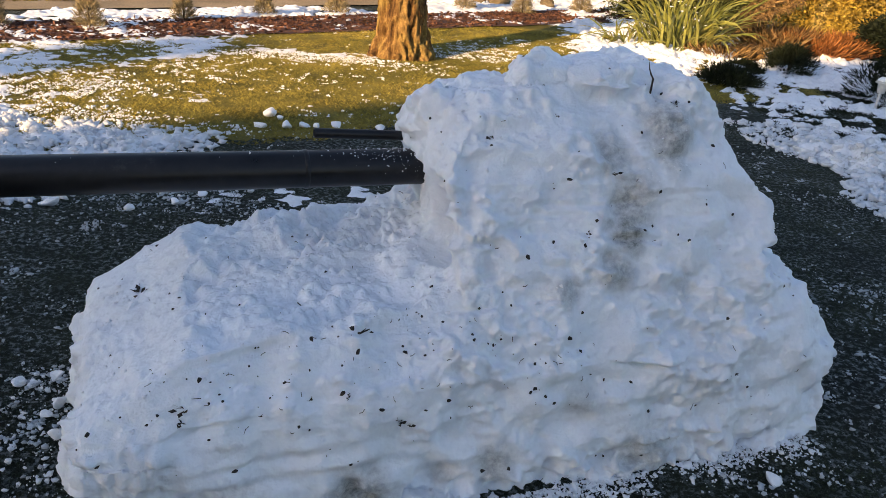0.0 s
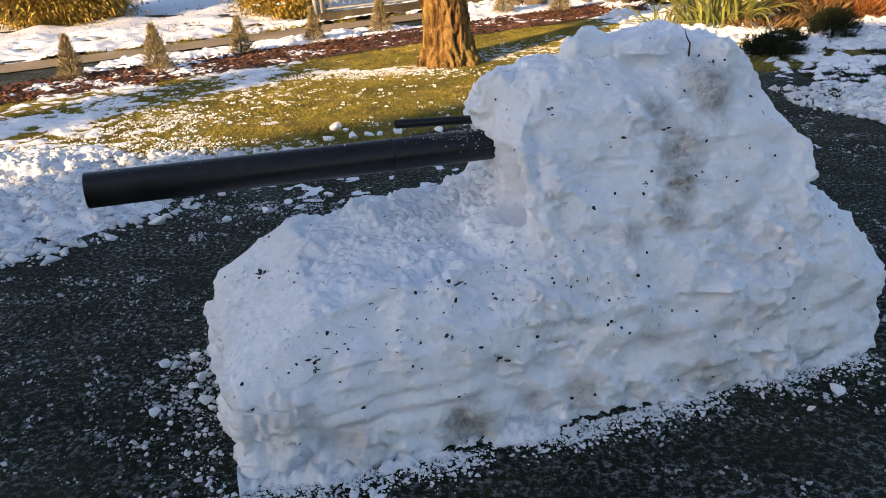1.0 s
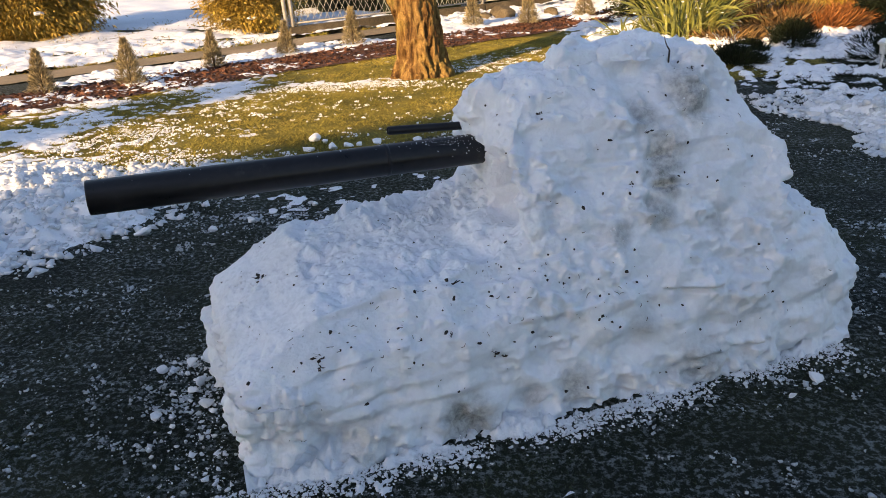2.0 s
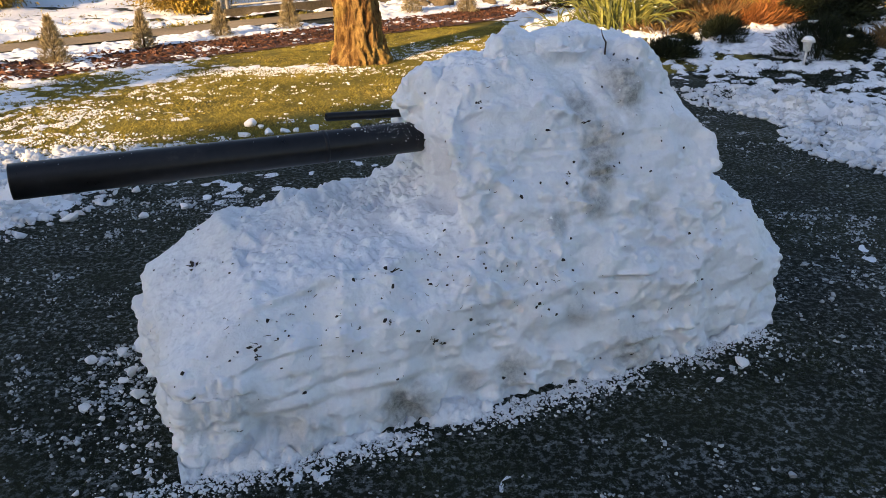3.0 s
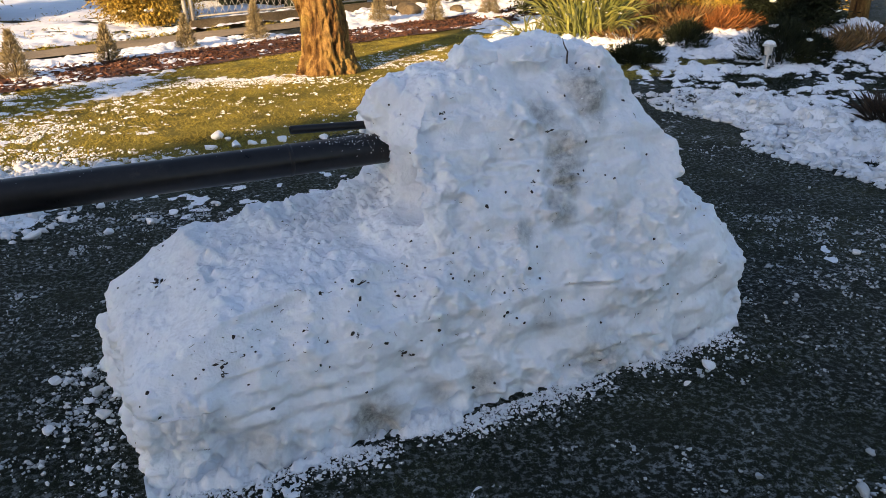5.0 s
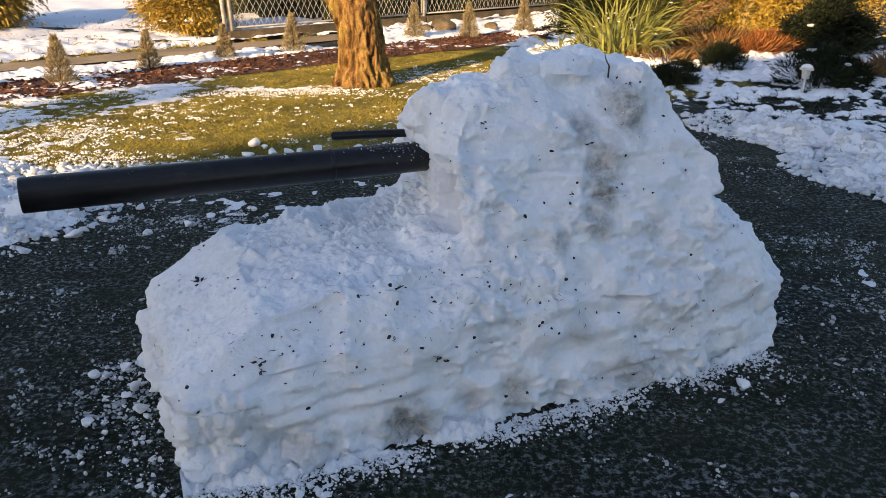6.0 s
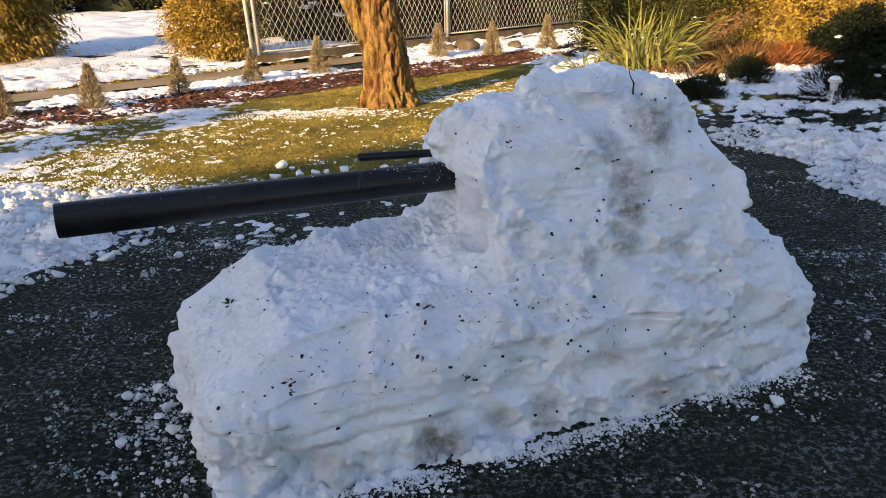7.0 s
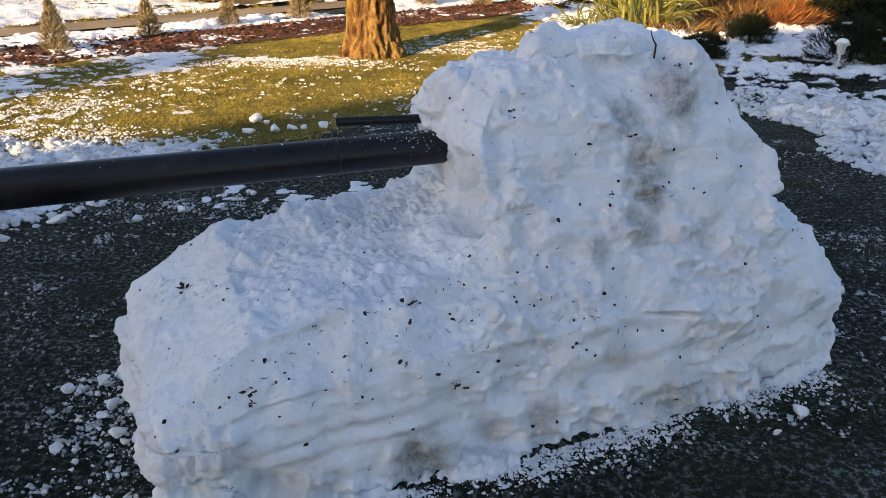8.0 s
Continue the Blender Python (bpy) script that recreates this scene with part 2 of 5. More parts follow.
def leaves(base, direction, length, width, bend=0.25, seed=0):
    """Folded leaf blades: each one two quads along a bent spine, tapering to a tip."""
    rng = np.random.default_rng(seed)
    base, d = np.asarray(base, float), np.asarray(direction, float)
    d = d / np.linalg.norm(d, axis=1)[:, None]
    n = len(base)
    side = np.cross(d, rng.normal(size=(n, 3)))
    side /= np.linalg.norm(side, axis=1)[:, None] + 1e-9
    L, W = np.broadcast_to(length, n)[:, None], np.broadcast_to(width, n)[:, None]
    drop = np.array([0, 0, -1.0]) * bend * L
    mid = base + d * L * 0.5 + drop * 0.2
    tip = base + d * L + drop
    verts = np.stack([base, mid - side * W * 0.5, mid + side * W * 0.5, tip], 1).reshape(-1, 3)
    k = np.arange(n)[:, None] * 4
    faces = np.concatenate([k + [0, 1, 3], k + [0, 3, 2]], 0)
    return verts, faces


def rock(radius, seed, squash=0.75, detail=2):
    """A lumpy clod."""
    bm = bmesh.new()
    bmesh.ops.create_icosphere(bm, subdivisions=detail, radius=1.0)
    co = np.array([v.co[:] for v in bm.verts])
    r = 0.6 + 0.8 * fbm(co + seed * 7.3, 0.9, 3, seed)
    co = co * r[:, None] * radius
    co[:, 2] *= squash
    for v, c in zip(bm.verts, co):
        v.co = c
    return bm


# ---- ground zones ----
BED_A = radians(40)                       # the bed, the path and the fence run this way
BQ, BN = np.array([math.cos(BED_A), math.sin(BED_A)]), np.array([-math.sin(BED_A), math.cos(BED_A)])


def along(x, y):
    return x * BQ[0] + y * BQ[1], x * BN[0] + y * BN[1]


def place(q, n):
    return q * BQ[0] + n * BN[0], q * BQ[1] + n * BN[1]


def pile_right(x, y):
    """Distance into the bed of cleared snow beside the lawn."""
    edge = 2.02 + 0.52 * np.clip((4.9 - y), 0, 3) ** 1.1 * 0.9 + 0.42 * np.exp(-((y - 4.95) / 0.42) ** 2)
    return x - edge


def pile_left(x, y):
    """Distance towards the lawn from the heap on its other side; negative on the heap."""
    return x - 0.47 * (y - 3.65) + 1.87


def cover(x, y):
    """How far snow covers the ground, 0 to 1."""
    q, n = along(x, y)
    c = np.full_like(x, 0.05)
    c = np.maximum(c, 0.54 * np.exp(-(((x + 0.75) / 0.9) ** 2 + ((y - 3.75) / 0.5) ** 2)))
    c = np.maximum(c, 0.42 * np.exp(-(((x - 1.9) / 0.35) ** 2 + ((y - 1.35) / 0.15) ** 2)))
    c = np.maximum(c, 0.44 * np.exp(-(((x - 2.7) / 0.40) ** 2 + ((y - 2.35) / 0.14) ** 2)))
    far = smooth(3.6, 4.8, y - 0.72 * x - 2.0)
    c = np.where(far > 0.5, 0.15 + 0.09 * smooth(-0.6, -2.6, x), c)
    c = np.maximum(c, 0.66 * np.exp(-(((x + 1.75) / 0.8) ** 2 + ((y - 7.55) / 0.30) ** 2)))
    c = np.maximum(c, 0.57 * smooth(-2.1, -3.3, x) * smooth(3.2, 4.0, y))
    c = np.maximum(c, 0.59 * smooth(-1.9, -2.9, x) * smooth(5.8, 6.6, y))
    c = np.maximum(c, 0.48 * smooth(7.9, 8.1, n) * smooth(9.3, 9.0, n))
    c = np.maximum(c, 0.68 * smooth(9.0, 9.2, n) * smooth(10.15, 9.9, n))
    c = np.where((n > 10.0) & (n < 10.75) & (q < 6.8), 0.06, c)
    c = np.maximum(c, 0.72 * smooth(6.6, 7.2, q) * smooth(9.1, 9.4, n))
    c = np.maximum(c, 0.9 * smooth(10.75, 10.95, n))
    c = np.maximum(c, 0.62 * smooth(0.5, 1.2, x) * smooth(7.2, 8.0, y) * smooth(9.6, 9.0, n))
    c = np.maximum(c, (0.435 + 0.07 * smooth(5.8, 7.0, y)) * smooth(0.0, 0.3, pile_right(x, y)) * smooth(0.4, 1.4, y - 2.6))
    c = np.maximum(c, 0.45 * smooth(0.0, -0.30, pile_left(x, y)) * smooth(2.6, 2.9, y) * smooth(4.6, 4.1, y))
    return c


def snow_height(x, y):
    p = flat(x, y)
    c = cover(x, y)
    f = 0.40 * fbm(p, 0.55, 3, 5) + 0.33 * fbm(p, 0.14, 2, 9) + 0.27 * fbm(p, 0.055, 2, 10)
    f = 0.5 + (f - 0.5) * 1.35
    lump = fbm(p, 0.12, 3, 21)
    h = (f - (0.86 - 0.72 * c)) * 0.22 * (0.35 + 0.65 * smooth(0.2, 0.6, c)) * np.where((x < 1.2) & (along(x, y)[1] < 8.0), 0.4, np.where((x < 1.2) & (along(x, y)[1] < 10.0), 0.55, 1.0))
    pr = pile_right(x, y)
    heap = smooth(0.0, 0.35, pr) * smooth(1.5, 0.5, pr) * smooth(6.0, 5.2, y) * smooth(2.6, 3.3, y)
    heap_l = smooth(-0.05, -0.40, pile_left(x, y)) * smooth(2.6, 3.0, y) * smooth(4.7, 4.0, y)
    h = h + (heap * 0.11 + heap_l * 0.08) * (lump * 2.2 - 0.6)
    return h


def ground_z(x, y):
    return 0.012 * (fbm(flat(x, y), 0.6, 3, 3) - 0.5)


def sheet(name, x0, x1, y0, y1, step, material, height, keep=None, sink=0.0):
    nx, ny = int((x1 - x0) / step) + 1, int((y1 - y0) / step) + 1
    gx, gy = np.meshgrid(np.linspace(x0, x1, nx), np.linspace(y0, y1, ny))
    x, y = gx.ravel(), gy.ravel()
    z = height(x, y)
    k = (np.arange(ny - 1)[:, None] * nx + np.arange(nx - 1)[None, :]).ravel()
    f = np.stack([k, k + 1, k + 1 + nx, k + nx], 1)
    if keep is not None:
        ok = keep(x, y, z)
        f = f[ok[f].any(1)]
        used = np.unique(f)
        back = np.zeros(len(x), int)
        back[used] = np.arange(len(used))
        f = back[f]
        x, y, z = x[used], y[used], z[used]
    return mesh_from(name, np.stack([x, y, z], 1), f, material)


# ---- ground ----
def ground():
    xs = np.array([-400, -150, -60, -25, -12] + list(np.arange(-8, 9.01, 0.25)) + [12, 25, 60, 150, 400])
    ys = np.array([-400, -150, -60, -25, -12] + list(np.arange(-4, 18.01, 0.25)) + [25, 60, 150, 400])
    gx, gy = np.meshgrid(xs, ys)
    x, y = gx.ravel(), gy.ravel()
    nx, ny = len(xs), len(ys)
    k = (np.arange(ny - 1)[:, None] * nx + np.arange(nx - 1)[None, :]).ravel()
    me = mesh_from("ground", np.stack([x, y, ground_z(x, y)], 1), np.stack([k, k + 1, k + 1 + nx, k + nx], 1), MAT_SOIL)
    tagged(new("ground", me), "wet lawn ground, toned dark as in shade, with patches of thin snow", "lawn", kind="structure")


ground()


def strip(name, q0, q1, n0, n1, z, material, label, category):
    qs, ns = np.linspace(q0, q1, 90), np.linspace(n0, n1, 7)
    gq, gn = np.meshgrid(qs, ns)
    q, n = gq.ravel(), gn.ravel()
    edge = 0.09 * (fbm(flat(q, n * 0), 0.5, 3, 31) - 0.5) * 2
    x, y = place(q, n + edge)
    zz = z + 0.012 * fbm(flat(x, y), 0.15, 3, 33)
    k = (np.arange(6)[:, None] * 90 + np.arange(89)[None, :]).ravel()
    me = mesh_from(name, np.stack([x, y, zz], 1), np.stack([k, k + 1, k + 91, k + 90], 1), material)
    tagged(new(name, me), label, category, kind="structure")


strip("mulch_bed", -6, 13, 7.98, 9.15, 0.010, MAT_MULCH, "reddish brown bark mulch bed under patchy snow", "mulch bed")
strip("path", -10, 6.9, 10.02, 10.74, 0.012, MAT_PATH, "narrow tan gravel path cleared of snow", "path")

near = sheet("snow_patches", -5.2, 6.6, 0.0, 11.0, 0.02, MAT_SNOW, lambda x, y: ground_z(x, y) + snow_height(x, y), lambda x, y, z: (z - ground_z(x, y) > 0.0) & (along(x, y)[1] < 10.9) & ((x > 0) | (y > 2.2)))
tagged(new("snow_patches", near), "uneven patches of thawing white snow lying on the lawn", "snow", kind="stuff")
bank = sheet("snow_patches", -1.2, 5.5, 11.0, 16.5, 0.04, MAT_SNOW, lambda x, y: ground_z(x, y) + snow_height(x, y), lambda x, y, z: (z - ground_z(x, y) > 0.0) & (along(x, y)[1] < 10.95))
tagged(new("snow_patches", bank), "patchy snow between the mulch bed and the fence", "snow", kind="stuff")
field_z = lambda x, y: 0.01 + 0.17 * (fbm(flat(x, y), 0.55, 4, 55) - 0.37)
far = sheet("snow_field", -40, 40, 3, 60, 0.17, MAT_FIELD, field_z, lambda x, y, z: (along(x, y)[1] > 13.2) & (z > 0.0))
fore = sheet("snow_field", -16, 4, 0, 16, 0.045, MAT_FIELD, lambda x, y: field_z(x, y) + 0.05 * (fbm(flat(x, y), 0.12, 2, 57) - 0.5), lambda x, y, z: (along(x, y)[1] > 10.78 + 0.10 * fbm(flat(x, y), 0.2, 2, 58)) & (along(x, y)[1] < 13.4) & (z > 0.0))
tagged(new("snow_field", fore), "white snow beside the cleared path, broken by tufts", "snow", kind="stuff")
tagged(new("snow_field", far), "bright white snow covering the open ground beyond the fence", "snow", kind="stuff")

# ---- unseen house added behind, to throw shade over the lawn ----
def house():
    top = tagged(new("house"), "plain unseen house added to shade the lawn", "house")
    # added as a sun blocker: eave set so its shadow ends on the lawn
    L = 25.0
    H = L * math.tan(radians(SUN_EL))
    m = Vector((-3.0, 4.0, 0)) - SUN_GO * L
    d = Vector((1, 0.78, 0)).normalized()
    back = Vector((d.y, -d.x, 0))
    top.matrix_world = Matrix(((d.x, -back.x, 0, m.x), (d.y, -back.y, 0, m.y), (0, 0, 1, 0), (0, 0, 0, 1)))
    bm = bmesh.new()
    bmesh.ops.create_cube(bm, size=1.0, matrix=Matrix.Translation((4.0, -4.3, H / 2 - 0.1)) @ Matrix.Diagonal((26, 8, H - 0.2, 1)))
    part("wall", bm, MAT_RENDER, top)
    bm = bmesh.new()
    pts = [(-9.5, 0.0, H), (17.5, 0.0, H), (17.5, -4.3, H + 1.0), (-9.5, -4.3, H + 1.0), (-9.5, -8.8, H), (17.5, -8.8, H)]
    up = [bm.verts.new(p) for p in pts]
    lo = [bm.verts.new((p[0], p[1], p[2] - 0.2)) for p in pts]
    for a, b, c, e in ((0, 1, 2, 3), (3, 2, 5, 4)):
        bm.faces.new([up[a], up[b], up[c], up[e]])
        bm.faces.new([lo[e], lo[c], lo[b], lo[a]])
    for a, b in ((0, 1), (1, 2), (2, 5), (5, 4), (4, 3), (3, 0)):
        bm.faces.new([up[b], up[a], lo[a], lo[b]])
    part("roof", bm, MAT_ROOF, top)
    # unseen stack added and sized to lay a shadow band across the left lawn
    bm = bmesh.new()
    bmesh.ops.create_cube(bm, size=1.0, matrix=Matrix.Translation((-8.3, -0.5, H + 1.4)) @ Matrix.Diagonal((1.0, 0.7, 3.7, 1)))
    part("shade_chimney", bm, MAT_RENDER, top)


house()

# ---- the snow tank ----
TANK = pose(-0.75, 1.18, 0, 0, 0, 22)


def loft(rings):
    """A closed solid through rings of equal length."""
    verts = [p for r in rings for p in r]
    k = len(rings[0])
    faces = []
    for i in range(len(rings) - 1):
        for s in range(k):
            a, b = i * k + s, i * k + (s + 1) % k
            faces.append((a, b, b + k, a + k))
    faces.append(tuple(range(k))[::-1])
    faces.append(tuple(range((len(rings) - 1) * k, len(rings) * k)))
    return verts, faces


def hull_ring(u, base, shoulder, zs, edge, zt, far_edge=0.84, far=0.96):
    k = 0.055 if u < 0 else 0.0                     # the nose stands askew
    far_edge, far = (far_edge - 0.02, far - 0.03)
    return [(u + k * (0.8 - v), v, z) for u, v, z in ring_of(u, base, shoulder, zs, edge, zt, far_edge, far)]


def ring_of(u, base, shoulder, zs, edge, zt, far_edge, far):
    return [(u, base, -0.03), (u, shoulder, zs), (u, edge, zt), (u, far_edge, zt + 0.02), (u, far, zs), (u, far + 0.04, -0.03)]


def turret_ring(z, nf, nr, fr, ff):
    mid_n = ((nf[0] + nr[0]) / 2, (nf[1] + nr[1]) / 2 - 0.015)
    slope = 0.16 * max(0.0, (z - 0.85) / 0.18)       # the roof falls towards the front
    return [(p[0], p[1], z + slope * (p[0] - 1.45)) for p in (nf, mid_n, nr, fr, ff)]


def tank_shape():
    hull = loft([
        hull_ring(-0.070, 0.035, 0.03, 0.235, 0.06, 0.262, 0.83, 0.90),
        hull_ring(-0.052, 0.01, 0.005, 0.245, 0.045, 0.280, 0.86, 0.93),
        hull_ring(0.22, -0.05, -0.01, 0.30, 0.09, 0.438, 0.88, 0.97),
        hull_ring(0.55, -0.07, -0.01, 0.32, 0.14, 0.462, 0.875, 0.97),
        hull_ring(0.78, -0.08, -0.02, 0.33, 0.15, 0.485, 0.89),
        hull_ring(0.90, -0.09, -0.02, 0.34, 0.20, 0.545, 0.86),
        hull_ring(1.00, -0.10, -0.02, 0.35, 0.22, 0.62, 0.83),
        hull_ring(1.12, -0.10, -0.03, 0.35, 0.10, 0.50, 0.85),
        hull_ring(1.30, -0.11, -0.03, 0.36, 0.08, 0.50, 0.85),
        hull_ring(1.75, -0.10, -0.03, 0.34, 0.06, 0.50, 0.85),
        hull_ring(2.00, -0.06, 0.01, 0.36, 0.09, 0.50, 0.82, 0.92),
        hull_ring(2.185, 0.00, 0.04, 0.24, 0.12, 0.30, 0.78, 0.88),
    ])
    turret = loft([
        turret_ring(0.30, (0.95, 0.04), (2.00, 0.04), (1.98, 0.92), (0.98, 0.90)),
        turret_ring(0.52, (0.93, 0.12), (1.87, 0.07), (1.90, 0.90), (0.99, 0.86)),
        turret_ring(0.60, (0.92, 0.17), (1.835, 0.10), (1.87, 0.89), (0.97, 0.86)),
        turret_ring(0.625, (0.92, 0.18), (1.895, 0.11), (1.88, 0.89), (0.955, 0.86)),
        turret_ring(0.70, (0.92, 0.21), (1.905, 0.17), (1.87, 0.88), (0.935, 0.85)),
        turret_ring(0.78, (0.915, 0.25), (1.845, 0.22), (1.84, 0.86), (0.900, 0.82)),
        turret_ring(0.87, (0.93, 0.29), (1.815, 0.29), (1.81, 0.84), (0.920, 0.80)),
        turret_ring(0.96, (0.99, 0.35), (1.745, 0.40), (1.76, 0.80), (1.000, 0.77)),
        turret_ring(1.028, (1.08, 0.42), (1.58, 0.48), (1.66, 0.74), (1.10, 0.73)),
    ])
    # two courses of the front wall that stand proud under the nose plate
    def block(near_u, far_u, back, v0, v1, z_near, z_far):
        foot = [(near_u + 0.012, v0, -0.03), (far_u + 0.012, v1, -0.03), (back, v1, -0.03), (back, v0, -0.03)]
        mid = [(near_u, v0 + 0.01, z_near * 0.6), (far_u, v1 - 0.01, z_far * 0.6), (back, v1, z_far * 0.6), (back, v0, z_near * 0.6)]
        head = [(near_u + 0.004, v0 + 0.02, z_near), (far_u + 0.004, v1 - 0.02, z_far), (back, v1, z_far), (back, v0, z_near)]
        return loft([foot, mid, head])

    hull_blocks = [block(-0.040, -0.070, 0.25, -0.02, 0.27, 0.205, 0.17), block(-0.088, -0.118, 0.25, 0.32, 0.80, 0.15, 0.195)]
    lumps = []
    for (u, v, z), r, seed, squash in (((1.265, 0.54, 1.005), 0.090, 4, 0.9), ((0.965, 0.60, 0.88), 0.095, 5, 0.85), ((1.43, 0.47, 1.02), 0.105, 6, 0.5), ((1.56, 0.52, 1.005), 0.075, 7, 0.5), ((0.48, 0.80, 0.43), 0.06, 9, 0.85), ((0.07, 0.05, 0.05), 0.085, 11, 0.85)):
        bm = rock(r, seed, squash)
        vs = [Vector((u, v, z)) + w.co for w in bm.verts]
        bm.verts.index_update()
        lumps.append((vs, [tuple(w.index for w in f.verts) for f in bm.faces]))
        bm.free()
    v, f = joined([hull, turret] + hull_blocks + lumps)
    rough = new("rough", mesh_from("rough", v, f, MAT_SNOW))
    bm = bmesh.new()
    bm.from_mesh(rough.data)
    bmesh.ops.recalc_face_normals(bm, faces=bm.faces)
    bm.to_mesh(rough.data)
    bm.free()
    mod = rough.modifiers.new("voxels", 'REMESH')
    mod.mode, mod.voxel_size = 'VOXEL', 0.0062
    dg = bpy.context.evaluated_depsgraph_get()
    dg.update()
    me = bpy.data.meshes.new_from_object(rough.evaluated_get(dg))
    bpy.data.objects.remove(rough)
    return me


def relax(co, edges, rounds, pinned=None):
    deg = np.bincount(edges.ravel(), minlength=len(co)).astype(float)
    for _ in range(rounds):
        acc = np.zeros_like(co)
        np.add.at(acc, edges[:, 0], co[edges[:, 1]])
        np.add.at(acc, edges[:, 1], co[edges[:, 0]])
        co = 0.5 * co + 0.5 * acc / deg[:, None]
    return co


def tank_body():
    me = tank_shape()
    n = len(me.vertices)
    co = np.zeros(n * 3)
    me.vertices.foreach_get("co", co)
    co = co.reshape(-1, 3)
    ed = np.zeros(len(me.edges) * 2, int)
    me.edges.foreach_get("vertices", ed)
    ed = ed.reshape(-1, 2)
    co = relax(co, ed, 3)
    me.vertices.foreach_set("co", co.ravel())
    me.update()
    no = np.zeros(n * 3)
    me.vertex_normals.foreach_get("vector", no)
    no = no.reshape(-1, 3)
    u, v, z = co.T
    steep = 1 - np.abs(no[:, 2])
    patchy = smooth(0.40, 0.62, fbm(co, 0.22, 2, 29))
    crisp = 1 - np.abs(2 * fbm(co * np.array([0.6, 0.6, 1.0]), 0.075, 3, 22) - 1) * 2.0
    d = 0.006 + 0.06 * (fbm(co, 0.28, 2, 11) - 0.5) + 0.058 * (fbm(co, 0.10, 2, 12) - 0.5) + 0.019 * patchy * (crisp - 0.5) + (0.016 + 0.052 * patchy) * (fbm(co, 0.04, 3, 13, 0.6) - 0.5) + 0.036 * steep * (fbm(co * np.array([0.16, 0.16, 1.0]), 0.05, 3, 18) - 0.5) + 0.05 * smooth(0.45, 0.8, no[:, 2]) * np.maximum(0, fbm(co, 0.030, 2, 19) - 0.55)
    # courses in which the snow was packed, with gaps between them
    wob = 0.05 * (fbm(np.stack([u, v, z * 0], 1), 0.45, 3, 14) - 0.5) + 0.03 * (u - 1)
    for level, depth, thick, sd in ((0.14, 0.014, 0.020, 1), (0.20, 0.008, 0.010, 2), (0.44, 0.014, 0.012, 3), (0.53, 0.014, 0.012, 4), (0.67, 0.014, 0.010, 5), (0.73, 0.010, 0.008, 6), (0.82, 0.010, 0.009, 7)):
        here = smooth(0.40, 0.62, fbm(np.stack([u, v, np.full_like(u, level * 9)], 1), 0.40, 2, 60 + sd))
        s = (z - level - wob) / thick
        d -= depth * steep * here * np.exp(-s * s)
        d += 0.5 * depth * steep * here * np.exp(-((s - 1.6) / 1.2) ** 2)
    # melted hollows round the foot
    foot = smooth(0.16, 0.03, z) * steep
    d -= 0.07 * foot * smooth(0.42, 0.70, fbm(co, 0.10, 3, 15))
    # a deep crease between mantlet and turret side, and the hollow under the barrel
    d -= 0.10 * np.exp(-((u - 0.95 - 0.22 * (z - 0.7)) / 0.040) ** 2) * smooth(0.23, 0.29, v) * smooth(0.46, 0.38, v) * smooth(0.50, 0.60, z) * smooth(0.90, 0.78, z)
    # gaps where the courses have parted: two ends, height at each, depth, half width
    for u0, u1, z0, z1, depth, thick in ((1.32, 1.55, 0.338, 0.329, 0.060, 0.0060), (0.10, 0.46, 0.270, 0.327, 0.014, 0.007), (0.42, 0.92, 0.325, 0.368, 0.020, 0.008), (0.88, 1.30, 0.362, 0.394, 0.028, 0.010),
                                         (1.40, 1.74, 0.422, 0.392, 0.034, 0.009), (1.68, 2.00, 0.392, 0.405, 0.030, 0.013), (0.86, 1.04, 0.466, 0.478, 0.036, 0.008), (1.30, 1.55, 0.645, 0.632, 0.036, 0.008), (1.55, 1.90, 0.640, 0.632, 0.026, 0.012),
                                         (1.14, 1.50, 0.785, 0.786, 0.016, 0.008), (1.25, 1.75, 0.075, 0.100, 0.050, 0.010), (1.02, 1.40, 0.715, 0.70, 0.014, 0.009), (1.05, 1.35, 0.59, 0.58, 0.016, 0.009), (1.30, 1.62, 0.51, 0.50, 0.018, 0.010)):
        t = (u - u0) / (u1 - u0)
        s = (z - z0 - (z1 - z0) * t - 0.030 * (fbm(np.stack([u, u * 0, u * 0], 1), 0.12, 2, int(u0 * 100)) - 0.5)) / thick
        end = smooth(-0.02, 0.15, t) * smooth(1.02, 0.85, t) * (v < 0.5) * steep
        end = end * (0.35 + 0.65 * smooth(0.40, 0.55, fbm(np.stack([u, u * 0, u * 0], 1), 0.09, 2, 7 + int(u0 * 100))))
        d -= 0.85 * depth * end * np.exp(-s * s)
        d += 0.35 * depth * end * np.exp(-((s - 2.2) / 1.6) ** 2)
    # the sloping front plate is smooth
    plate = smooth(0.26, 0.20, u) * smooth(0.2, 0.26, z) * (no[:, 2] > 0.3)
    d *= 1 - 0.65 * plate
    co = co + no * d[:, None]
    me.vertices.foreach_set("co", co.ravel())
    me.polygons.foreach_set("use_smooth", np.ones(len(me.polygons), bool))
    me.materials.clear()
    me.materials.append(MAT_TANK)
    me.update()
    return me


